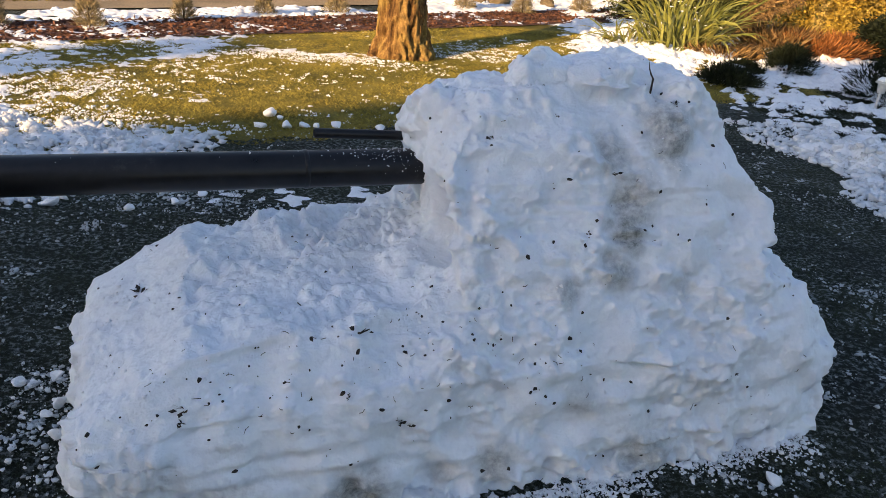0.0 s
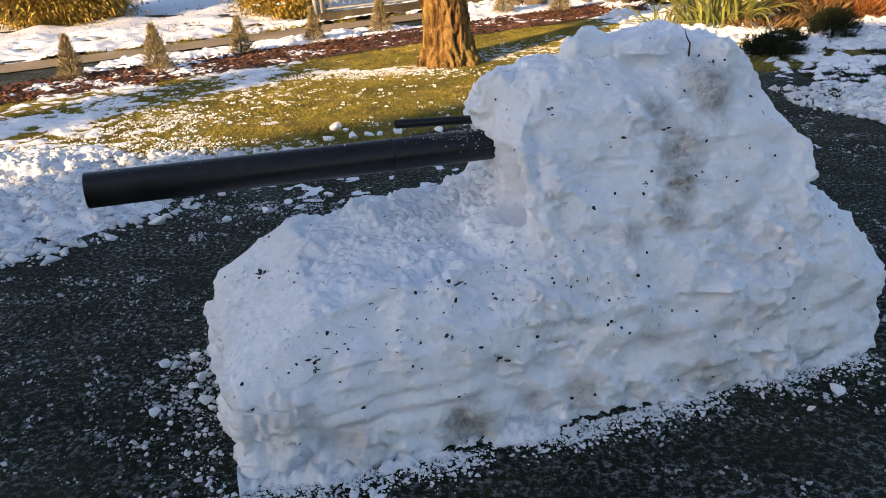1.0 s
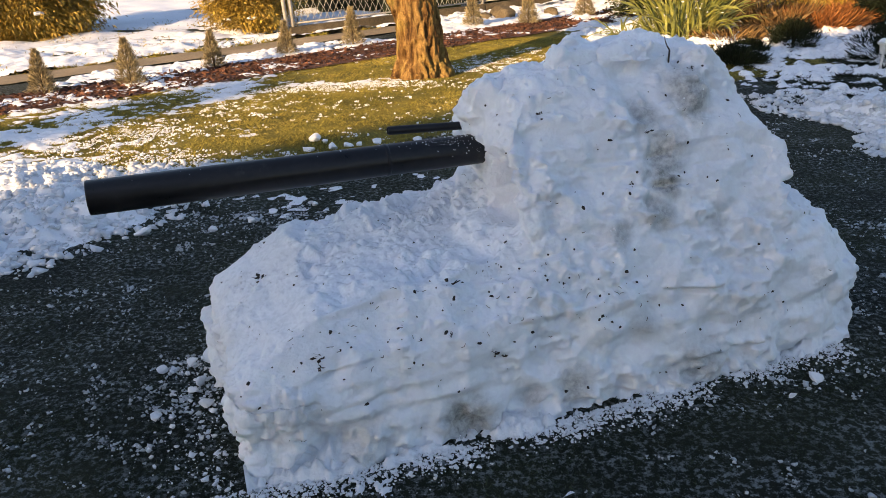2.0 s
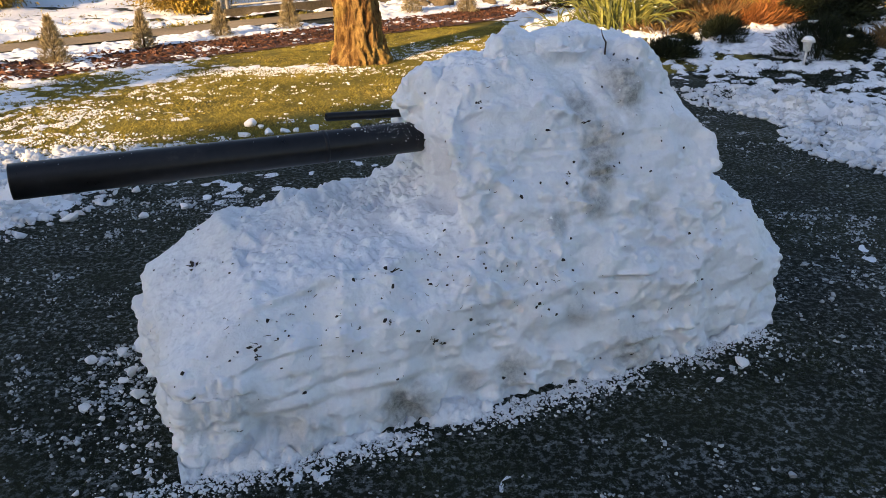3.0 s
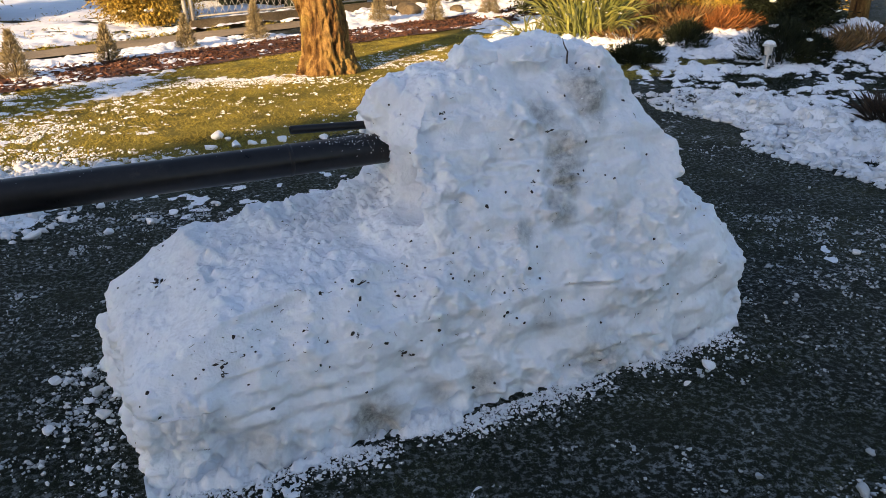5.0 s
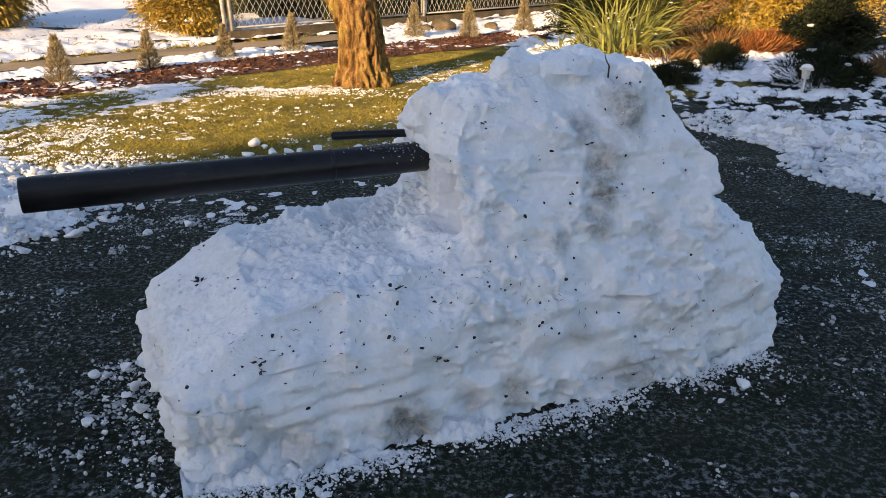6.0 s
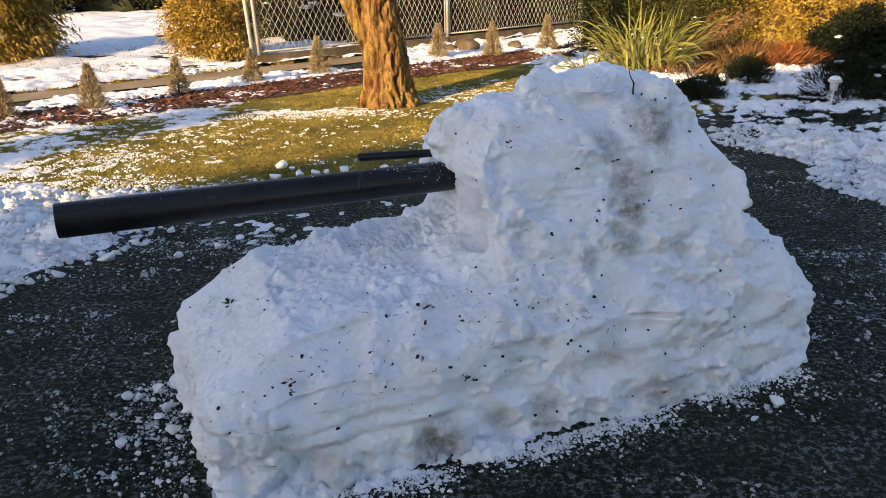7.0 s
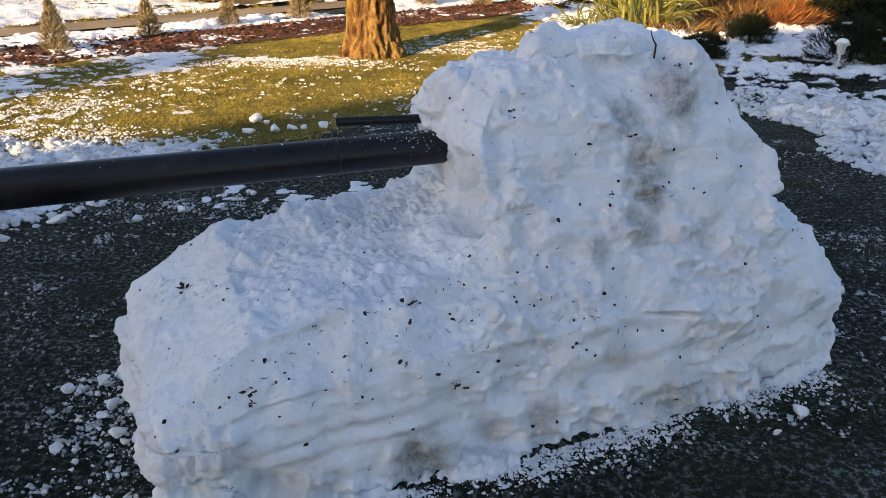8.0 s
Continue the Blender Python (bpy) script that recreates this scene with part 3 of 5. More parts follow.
def tank_material():
    m = snow_material("packed_snow", (0.84, 0.875, 0.925), (0.48, 0.50, 0.50), 0.32, 0.15, 2.0)
    n, l = m.node_tree.nodes, m.node_tree.links
    b = n["Principled BSDF"]
    base = b.inputs["Base Color"].links[0].from_socket
    pos = n.new("ShaderNodeTexCoord").outputs["Object"]
    warp = n.new("ShaderNodeMixRGB")
    warp.inputs[0].default_value = 0.07
    nz = n.new("ShaderNodeTexNoise")
    nz.inputs["Scale"].default_value = 14.0
    nz.inputs["Detail"].default_value = 5.0
    thin = n.new("ShaderNodeVectorMath")
    thin.operation = 'MULTIPLY'
    thin.inputs[1].default_value = (1.0, 0.2, 1.0)
    l.new(pos, thin.inputs[0])
    l.new(pos, nz.inputs["Vector"]), l.new(thin.outputs[0], warp.inputs[1]), l.new(nz.outputs["Color"], warp.inputs[2])
    specks = noise_of(n, l, pos, 45, 5, 0.7)
    total = None
    # soil pressed into the packed snow: middle, size, strength
    for c, r, k in (((1.59, 0.28, 0.905), 0.095, 0.75), ((1.55, 0.28, 0.955), 0.045, 0.45), ((1.405, 0.27, 0.850), 0.062, 0.6), ((1.385, 0.27, 0.885), 0.025, 0.6), ((1.46, 0.22, 0.765), 0.072, 0.55), ((1.435, 0.20, 0.705), 0.085, 0.7), ((1.415, 0.18, 0.665), 0.06, 0.9), ((1.36, 0.18, 0.690), 0.03, 0.5), ((1.375, 0.10, 0.562), 0.058, 0.65), ((1.215, 0.075, 0.527), 0.050, 0.6), ((1.58, 0.09, 0.510), 0.04, 0.35),
                    ((0.62, 0.0, 0.06), 0.10, 0.8), ((0.98, 0.0, 0.09), 0.07, 0.65), ((0.85, 0.0, 0.07), 0.05, 0.5), ((1.45, -0.03, 0.07), 0.12, 0.5), ((0.3, -0.03, 0.06), 0.10, 0.3), ((1.24, 0.0, 0.255), 0.06, 0.35), ((0.13, 0.0, 0.19), 0.06, 0.25)):
        dist = n.new("ShaderNodeVectorMath")
        dist.operation = 'DISTANCE'
        l.new(warp.outputs[0], dist.inputs[0])
        dist.inputs[1].default_value = (c[0] * 0.93 + 0.035, c[1] * 0.2 * 0.93 + 0.035, c[2] * 0.93 + 0.035)
        spot = n.new("ShaderNodeMapRange")
        spot.inputs[1].default_value, spot.inputs[2].default_value = r * 1.15, r * 0.35
        spot.inputs[3].default_value, spot.inputs[4].default_value = 0.0, 0.98 * k
        l.new(dist.outputs["Value"], spot.inputs[0])
        if total is None:
            total = spot.outputs[0]
        else:
            mx = n.new("ShaderNodeMath")
            mx.operation = 'MAXIMUM'
            l.new(total, mx.inputs[0]), l.new(spot.outputs[0], mx.inputs[1])
            total = mx.outputs[0]
    soil = ramp_of(n, l, specks, [(0.36, (0.10, 0.10, 0.085)), (0.50, (0.32, 0.32, 0.29)), (0.66, (0.54, 0.54, 0.51))])
    l.new(mixed(n, l, total, base, soil), b.inputs["Base Color"])
    return m


MAT_TANK = tank_material()


def snow_tank():
    top = tagged(new("snow_tank"), "tank of packed snow with black pipe barrels on the lawn", "snow tank")
    top.matrix_world = TANK
    body = part("body", tank_body(), MAT_TANK, top)
    inv = TANK.inverted()

    def pipe(name, tip, root, radius, wall, label):
        a, b = inv @ Vector(tip), inv @ Vector(root)
        d = (b - a).normalized()
        b = b + d * 0.22
        side = d.cross(Vector((0, 0, 1))).normalized()
        up = side.cross(d)
        k, verts, faces = 40, [], []
        prof = [(0.30, radius - wall), (0.002, radius - wall), (0.0, radius - wall * 0.6), (0.0, radius - wall * 0.3), (0.003, radius), ((b - a).length, radius)]
        for s, r in prof:
            for i in range(k):
                t = 2 * math.pi * i / k
                verts.append(a + d * s + side * (r * math.cos(t)) + up * (r * math.sin(t)))
        for j in range(len(prof) - 1):
            for i in range(k):
                p, q = j * k + i, j * k + (i + 1) % k
                faces.append((p, q, q + k, p + k))
        faces.append(tuple(range(k)))
        me = mesh_from(name, verts, faces, MAT_PIPE)
        ob = part(name, me, MAT_PIPE, top, label)
        return ob, a, d, side, up

    cannon, a, d, side, up = pipe("cannon_barrel", (-1.318, 1.56, 0.745), (-0.123, 2.07, 0.727), 0.055, 0.0035, "wide black plastic drain pipe")
    pipe("machine_gun_barrel", (-0.441, 2.081, 0.80), (-0.205, 2.185, 0.785), 0.0155, 0.003, "thin dark pipe")
    k, verts, faces = 40, [], []
    for s, r in ((0.955, 0.0552), (0.957, 0.0572), (0.966, 0.0575), (0.969, 0.0552)):
        for i in range(k):
            t = 2 * math.pi * i / k
            verts.append(a + d * s + side * (r * math.cos(t)) + up * (r * math.sin(t)))
    for j in range(3):
        for i in range(k):
            p, q = j * k + i, j * k + (i + 1) % k
            faces.append((p, q, q + k, p + k))
    part("joint_ring", mesh_from("joint_ring", verts, faces, MAT_PIPE), MAT_PIPE, cannon)
    return body


TANK_BODY = snow_tank()
from mathutils.bvhtree import BVHTree

RNG = np.random.default_rng(7)


def quick_mesh(name, verts, tris, material, shade=False):
    """A mesh from arrays of vertices and triangles."""
    verts, tris = np.asarray(verts, np.float32), np.asarray(tris, np.int32)
    me = bpy.data.meshes.new(name)
    me.vertices.add(len(verts))
    me.vertices.foreach_set("co", verts.ravel())
    me.loops.add(tris.size)
    me.loops.foreach_set("vertex_index", tris.ravel())
    me.polygons.add(len(tris))
    me.polygons.foreach_set("loop_start", np.arange(0, tris.size, 3, dtype=np.int32))
    me.materials.append(material)
    if shade:
        me.polygons.foreach_set("use_smooth", np.ones(len(tris), bool))
    me.update(calc_edges=True)
    me.validate()
    return me


def chunk(radius, seed, detail):
    """An angular broken piece of snow."""
    rng = np.random.default_rng(900 + seed)
    bm = bmesh.new()
    for p in rng.normal(size=(11, 3)):
        bm.verts.new(Vector(p).normalized() * rng.uniform(0.65, 1.1))
    res = bmesh.ops.convex_hull(bm, input=bm.verts[:])
    bmesh.ops.delete(bm, geom=[g for g in res["geom_interior"] if isinstance(g, bmesh.types.BMVert)], context='VERTS')
    bmesh.ops.triangulate(bm, faces=bm.faces[:])
    for k in range(detail - 1):
        bmesh.ops.subdivide_edges(bm, edges=bm.edges[:], cuts=1, use_grid_fill=True)
        bmesh.ops.triangulate(bm, faces=bm.faces[:])
        bmesh.ops.smooth_vert(bm, verts=bm.verts[:], factor=0.35, use_axis_x=True, use_axis_y=True, use_axis_z=True)
    co = np.array([v.co[:] for v in bm.verts])
    co = co * (0.85 + 0.3 * fbm(co + seed * 3.1, 0.45, 2, seed))[:, None] * radius
    for v, c in zip(bm.verts, co):
        v.co = (c[0], c[1], c[2] * 0.72)
    return bm


def clod_shapes(detail, count):
    out = []
    for s in range(count):
        bm = chunk(1.0, s, detail)
        bm.verts.index_update()
        out.append((np.array([v.co[:] for v in bm.verts]), np.array([[v.index for v in f.verts] for f in bm.faces])))
        bm.free()
    return out


CLODS = {d: clod_shapes(d, 8) for d in (1, 2)}


def scatter_clods(points, radii, detail=1, seed=0):
    """One set of triangles holding a clod at each point."""
    rng = np.random.default_rng(seed)
    vs, fs, o = [], [], 0
    for p, r in zip(points, radii):
        v, f = CLODS[detail][rng.integers(8)]
        a = rng.random() * 6.283
        c, s = math.cos(a), math.sin(a)
        st = rng.uniform(0.75, 1.3, 3)
        w = v * st * r
        w = np.stack([w[:, 0] * c - w[:, 1] * s, w[:, 0] * s + w[:, 1] * c, w[:, 2]], 1) + p
        vs.append(w)
        fs.append(f + o)
        o += len(v)
    return np.concatenate(vs), np.concatenate(fs)


def tank_frame(x, y):
    """Places along and across the tank."""
    dx, dy = x + 0.75, y - 1.18
    c, s = math.cos(radians(22)), math.sin(radians(22))
    return dx * c + dy * s, -dx * s + dy * c


def under_tank(x, y, grow=0.0):
    u, v = tank_frame(x, y)
    return (u > -0.05 - grow) & (u < 2.12 + grow) & (v > -0.05 - grow) & (v < 0.95 + grow)


# ---- grass ----
def grass(name, x0, x1, y0, y1, count, length, width, lean, seed, test, label, material, buried=False):
    rng = np.random.default_rng(seed)
    x, y = rng.uniform(x0, x1, count), rng.uniform(y0, y1, count)
    tuft = fbm(flat(x, y), 0.16, 3, seed)
    ok = test(x, y) & (tuft + 0.35 * rng.random(count) > 0.47) & ~under_tank(x, y)
    x, y, tuft = x[ok], y[ok], tuft[ok]
    if buried:
        bare = snow_height(x, y) < 0.005
        x, y, tuft = x[bare], y[bare], tuft[bare]
    n = len(x)
    comb = 6.283 * fbm(flat(x, y), 0.5, 2, seed + 4) * 2
    ang = comb + rng.normal(0, 1.4, n)
    d = np.stack([np.cos(ang) * lean, np.sin(ang) * lean, 0.25 + 0.75 * rng.random(n)], 1)
    base = np.stack([x, y, ground_z(x, y) - 0.004], 1)
    # one narrow triangle a blade
    d /= np.linalg.norm(d, axis=1)[:, None]
    side = np.cross(d, rng.normal(size=(n, 3)))
    side *= (0.5 * width * (0.6 + 0.8 * rng.random(n)) / (np.linalg.norm(side, axis=1) + 1e-9))[:, None]
    tip = base + d * (length * (0.5 + rng.random(n)) * (0.6 + tuft))[:, None]
    v, f = np.stack([base - side, base + side, tip], 1).reshape(-1, 3), np.arange(3 * n).reshape(-1, 3)
    tagged(new(name, quick_mesh(name, v, f, material)), label, "grass", kind="stuff")


def shade_tone_edge(x, y):
    """Where the trampled wet grass, coloured dark for shade, gives way to the lawn coloured for sun."""
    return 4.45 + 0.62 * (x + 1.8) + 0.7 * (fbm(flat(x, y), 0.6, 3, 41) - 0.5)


# beyond the shade edge the same lawn takes the brighter sunlit colours
turf = sheet("lawn_turf", -6.0, 3.4, 2.6, 12.0, 0.06, MAT_SUNLIT_TURF, lambda x, y: ground_z(x, y) + 0.003, lambda x, y, z: (y > shade_tone_edge(x, y) - 0.05) & (along(x, y)[1] < 8.1))
tagged(new("lawn_turf", turf), "olive yellow lawn turf, low sun put into its colour", "lawn", kind="structure")
grass("near_grass", -3.4, 3.9, 1.0, 6.2, 600000, 0.012, 0.0050, 1.1, 101, lambda x, y: (y < shade_tone_edge(x, y)) & (pile_right(x, y) < 0.2), "short wet green grass, toned dark as in shade, trampled flat", MAT_SHADED_GRASS)
grass("near_grass", -1.7, 2.4, 0.15, 1.75, 360000, 0.0085, 0.0042, 1.0, 104, lambda x, y: y < 1.75, "short mossy wet grass, toned dark as in shade, trampled flat", MAT_SHADED_GRASS)
grass("far_grass", -5.0, 3.0, 3.0, 10.5, 540000, 0.026, 0.0070, 0.9, 102, lambda x, y: (along(x, y)[1] < 8.15) & (y > shade_tone_edge(x, y) - 0.25), "short olive green lawn grass, low sun put into its colour", MAT_SUNLIT_LAWN, True)
grass("bed_grass", 1.9, 7.0, 3.2, 10.5, 150000, 0.030, 0.010, 1.0, 103, lambda x, y: (pile_right(x, y) > 0.4), "dark low leaves showing through the snow of the bed", MAT_HEDGE)


# ---- bark chips on the bed ----
def chips():
    n = 9000
    q, m = RNG.uniform(-1.5, 12.5, n), RNG.uniform(8.0, 9.15, n)
    x, y = place(q, m)
    base = np.stack([x, y, np.full(n, 0.022)], 1)
    d = np.stack([RNG.normal(size=n), RNG.normal(size=n), 0.35 * RNG.random(n)], 1)
    v, f = leaves(base, d, RNG.uniform(0.03, 0.09, n), RNG.uniform(0.015, 0.035, n), 0.1, 5)
    tagged(new("bark_chips", quick_mesh("bark_chips", v, f, MAT_MULCH)), "loose reddish brown bark chips", "bark chips", kind="stuff")


chips()


# ---- loose snow ----
def loose_snow():
    # heaps of broken snow on both sides
    n = 11000
    x, y = RNG.uniform(1.9, 5.2, n), RNG.uniform(3.0, 6.2, n)
    pr = pile_right(x, y)
    ok = (pr > 0) & (RNG.random(n) < 1.1 - 0.75 * pr)
    x, y = x[ok][:4200], y[ok][:4200]
    z = np.maximum(snow_height(x, y), 0) + 0.006
    v, f = scatter_clods(np.stack([x, y, z], 1), 0.008 + 0.046 * RNG.random(len(x)) ** 3.2, 1, 1)
    tagged(new("broken_snow", quick_mesh("broken_snow", v, f, MAT_HEAP, True)), "heap of loose broken snow lumps beside the lawn", "snow heap", kind="stuff")
    n = 8000
    x, y = RNG.uniform(-4.4, -1.55, n), RNG.uniform(2.6, 4.6, n)
    ok = pile_left(x, y) < 0.15 * RNG.random(n) ** 2
    x, y = x[ok][:3600], y[ok][:3600]
    z = np.maximum(snow_height(x, y), 0) + 0.006
    v, f = scatter_clods(np.stack([x, y, z], 1), 0.008 + 0.046 * RNG.random(len(x)) ** 3.0, 1, 2)
    tagged(new("broken_snow", quick_mesh("broken_snow", v, f, MAT_HEAP, True)), "heap of loose broken snow lumps on the lawn edge", "snow heap", kind="stuff")
    # crumbs fallen round the foot of the tank
    pts, rad = [], []
    while len(pts) < 4600:
        u = RNG.uniform(-0.2, 2.06)
        v = -0.07 - 0.03 * math.sin(u * 2.2) - abs(RNG.normal(0, 0.050))
        if 0.5 + 0.25 * math.sin(u * 11.3) * math.sin(u * 4.7 + 1) + 0.3 * RNG.random() < 0.55:
            continue
        p = TANK @ Vector((u, v, 0.004))
        pts.append(p[:]), rad.append(0.0022 + 0.008 * RNG.random() ** 3)
    while len(pts) < 5050:
        u, v = -0.10 - abs(RNG.normal(0, 0.13)), RNG.uniform(-0.2, 0.8)
        p = TANK @ Vector((u, v, 0.004))
        pts.append(p[:]), rad.append(0.002 + 0.013 * RNG.random() ** 4)
    v, f = scatter_clods(pts, rad, 1, 3)
    tagged(new("snow_crumbs", quick_mesh("snow_crumbs", v, f, MAT_SNOW, True)), "white snow crumbs fallen round the foot of the snow tank", "snow crumbs", kind="stuff")
    # the ridge of crumbled snow along its foot
    nu, nv = 330, 40
    gu, gv = np.meshgrid(np.linspace(-0.06, 2.30, nu), np.linspace(-0.30, 0.02, nv))
    u, v = gu.ravel(), gv.ravel()
    line = -0.055 - 0.035 * np.sin(u * 1.9)
    p = flat(u, v)
    z = 0.050 * smooth(-0.07, 0.0, v - line) - 0.040 + 0.085 * (fbm(p, 0.035, 3, 72, 0.65) - 0.5) + 0.10 * (fbm(p, 0.16, 2, 73) - 0.5) - 0.1 * smooth(2.0, 2.12, u)
    k = (np.arange(nv - 1)[:, None] * nu + np.arange(nu - 1)[None, :]).ravel()
    fc = np.stack([k, k + 1, k + 1 + nu, k, k + 1 + nu, k + nu], 1).reshape(-1, 3)
    fc = fc[(z[fc] > -0.006).any(1)]
    ob = new("snow_ridge", quick_mesh("snow_ridge", np.stack([u, v, z], 1), fc, MAT_SNOW, True))
    ob.matrix_world = TANK
    tagged(ob, "low ridge of crumbled snow along the foot of the snow tank", "snow", kind="stuff")
    # frozen crumbs caught in the grass
    n = 26000
    x, y = RNG.uniform(-3.3, 3.8, n), RNG.uniform(0.2, 6.4, n)
    dens = fbm(flat(x * 0.6 + y * 0.4, y * 1.6), 0.5, 4, 88)
    ok = (dens + 0.22 * RNG.random(n) > 0.69) & ~under_tank(x, y) & (y < shade_tone_edge(x, y) + 0.3)
    x, y = x[ok], y[ok]
    v, f = scatter_clods(np.stack([x, y, ground_z(x, y) + 0.008], 1), 0.002 + 0.007 * RNG.random(len(x)) ** 3, 1, 4)
    tagged(new("frost_crumbs", quick_mesh("frost_crumbs", v, f, MAT_SLUSH, True)), "frozen snow crumbs caught in the dark grass", "snow crumbs", kind="stuff")
    # thin crusts of old snow left on the trampled grass
    spots = ((-1.20, 1.78, 0.09, 0.06, 0.20), (-1.10, 1.62, 0.10, 0.10, 0.24), (-1.17, 1.50, 0.10, 0.06, 0.20), (-1.31, 1.33, 0.07, 0.04, 0.16), (-1.46, 2.24, 0.30, 0.10, 0.10), (-1.82, 2.40, 0.35, 0.10, 0.10), (-1.72, 2.95, 0.20, 0.08, 0.20), (-1.55, 3.45, 0.35, 0.10, 0.12), (-0.95, 3.45, 0.5, 0.25, 0.09),
             (1.84, 3.05, 0.14, 0.06, 0.14), (1.95, 2.72, 0.16, 0.05, 0.16), (2.35, 2.56, 0.22, 0.12, 0.22), (1.56, 2.15, 0.08, 0.06, 0.18), (1.20, 0.98, 0.12, 0.06, 0.20), (1.50, 1.75, 0.16, 0.10, 0.09), (1.35, 2.25, 0.10, 0.25, 0.08), (1.16, 1.28, 0.08, 0.05, 0.14), (2.05, 4.35, 0.5, 0.12, 0.10), (0.45, 1.42, 0.25, 0.05, 0.10))

    def crust(x, y):
        p = flat(x * 0.62 + y * 0.1, y * 1.5)
        f = 0.26 * fbm(p, 0.50, 3, 131) + 0.34 * fbm(flat(x, y * 1.3), 0.10, 3, 132, 0.6) + 0.40 * fbm(flat(x, y), 0.036, 3, 133, 0.6)
        boost = np.zeros_like(x)
        for cx, cy, rx, ry, k in spots:
            boost = np.maximum(boost, 0.85 * k * np.exp(-((x - cx) / rx) ** 2 - ((y - cy) / ry) ** 2))
        return f + boost

    n = 150000
    x, y = RNG.uniform(-3.0, 3.4, n), RNG.uniform(0.5, 5.4, n)
    dens = crust(x, y) + 0.06 * RNG.random(n)
    ok = (dens > 0.672) & ~under_tank(x, y, 0.02) & (y < shade_tone_edge(x, y)) & (pile_right(x, y) < 0.1)
    x, y, dens = x[ok], y[ok], dens[ok]
    x, y, dens = x[:15000], y[:15000], dens[:15000]
    v, f = scatter_clods(np.stack([x, y, ground_z(x, y) + 0.004], 1), 0.0025 + (0.006 + 0.05 * np.clip(dens - 0.672, 0, 0.12)) * RNG.random(len(x)) ** 2, 1, 6)
    tagged(new("crumbled_crust", quick_mesh("crumbled_crust", v, f, MAT_CRUST, True)), "crumbled grey crusts of old snow on the trampled grass", "snow crust", kind="stuff")
    # flecks of snow left in the lit lawn
    n = 160000
    x, y = RNG.uniform(-5.0, 1.5, n), RNG.uniform(3.4, 9.6, n)
    fleck = 0.45 * fbm(flat(x * 0.7 + y * 0.15, y * 1.4), 0.6, 3, 141) + 0.55 * fbm(flat(x, y), 0.07, 3, 142, 0.6)
    for cx, cy, rx, ry, k in ((-1.55, 7.35, 0.9, 0.28, 0.16), (-2.6, 7.0, 0.7, 0.3, 0.10), (-3.1, 5.4, 0.6, 0.9, 0.14), (-2.5, 4.6, 0.5, 0.4, 0.12), (-3.4, 7.0, 0.9, 0.5, 0.15), (-0.2, 7.9, 0.7, 0.25, 0.12), (0.3, 8.4, 0.9, 0.4, 0.14)):
        fleck = np.maximum(fleck, fleck + k * np.exp(-((x - cx) / rx) ** 2 - ((y - cy) / ry) ** 2))
    ok = (fleck + 0.05 * RNG.random(n) > 0.700) & (y > shade_tone_edge(x, y) - 0.2) & (along(x, y)[1] < 8.3)
    x, y = x[ok][:11000], y[ok][:11000]
    v, f = scatter_clods(np.stack([x, y, ground_z(x, y) + 0.008], 1), 0.004 + 0.012 * RNG.random(len(x)) ** 2.5, 1, 8)
    tagged(new("snow_flecks", quick_mesh("snow_flecks", v, f, MAT_SNOW, True)), "small flecks of thawing snow scattered in the lit lawn", "snow flecks", kind="stuff")
    # lumps that lie by themselves
    lumps = [(1.005, 1.661, 0.036, 1), (0.90, 1.56, 0.022, 2), (-1.46, 5.10, 0.07, 3), (-1.44, 4.82, 0.06, 4), (-1.27, 4.86, 0.07, 5), (-1.17, 4.90, 0.05, 6), (-1.08, 4.93, 0.045, 7),
             (-0.95, 4.96, 0.055, 8), (-0.66, 5.0, 0.06, 9), (-1.36, 5.02, 0.04, 10), (-1.435, 3.33, 0.035, 11), (-1.355, 3.475, 0.04, 12), (-1.62, 3.2, 0.04, 13), (-1.13, 3.58, 0.03, 14), (-1.98, 3.15, 0.06, 15),
             (-0.35, 5.15, 0.07, 16), (1.40, 1.02, 0.05, 17), (1.46, 0.97, 0.035, 18), (1.31, 1.16, 0.02, 19), (0.94, 1.08, 0.02, 20), (2.05, 2.58, 0.03, 21), (1.55, 2.13, 0.02, 22),
             (-1.12, 1.66, 0.035, 23), (-1.20, 1.45, 0.03, 24), (-1.30, 1.75, 0.03, 25), (-1.05, 1.52, 0.035, 26), (1.62, 1.25, 0.035, 27), (2.35, 2.15, 0.04, 28), (-1.75, 0.98, 0.03, 29), (1.18, 0.99, 0.045, 30), (1.24, 0.93, 0.030, 31), (1.10, 0.96, 0.022, 32), (1.56, 2.16, 0.026, 33), (1.50, 2.12, 0.018, 34), (-1.13, 1.60, 0.03, 35), (-1.21, 1.80, 0.035, 36), (2.40, 2.50, 0.045, 37), (-1.165, 3.62, 0.028, 38), (-1.28, 3.55, 0.026, 39)]
    for x, y, r, s in lumps:
        bm = chunk(r, s, 4)
        for w in bm.verts:
            w.co.z = max(w.co.z, -0.35 * r)
        for fc in bm.faces:
            fc.smooth = True
        ob = part("snow_lump", bm, MAT_SLUSH if s in (17, 18, 19, 20, 22, 27, 28, 29, 30, 31, 32, 33, 34) else MAT_SNOW, None)
        ob.location = (x, y, 0.35 * r)
        ob.rotation_euler[2] = s * 1.7
        tagged(ob, "lump of grey frozen slush lying on the grass" if s in (17, 18, 19, 20, 22, 27, 28, 29, 30, 31, 32, 33, 34) else "broken lump of white snow lying on the grass", "snow lump", group="snow lumps on the lawn")


loose_snow()


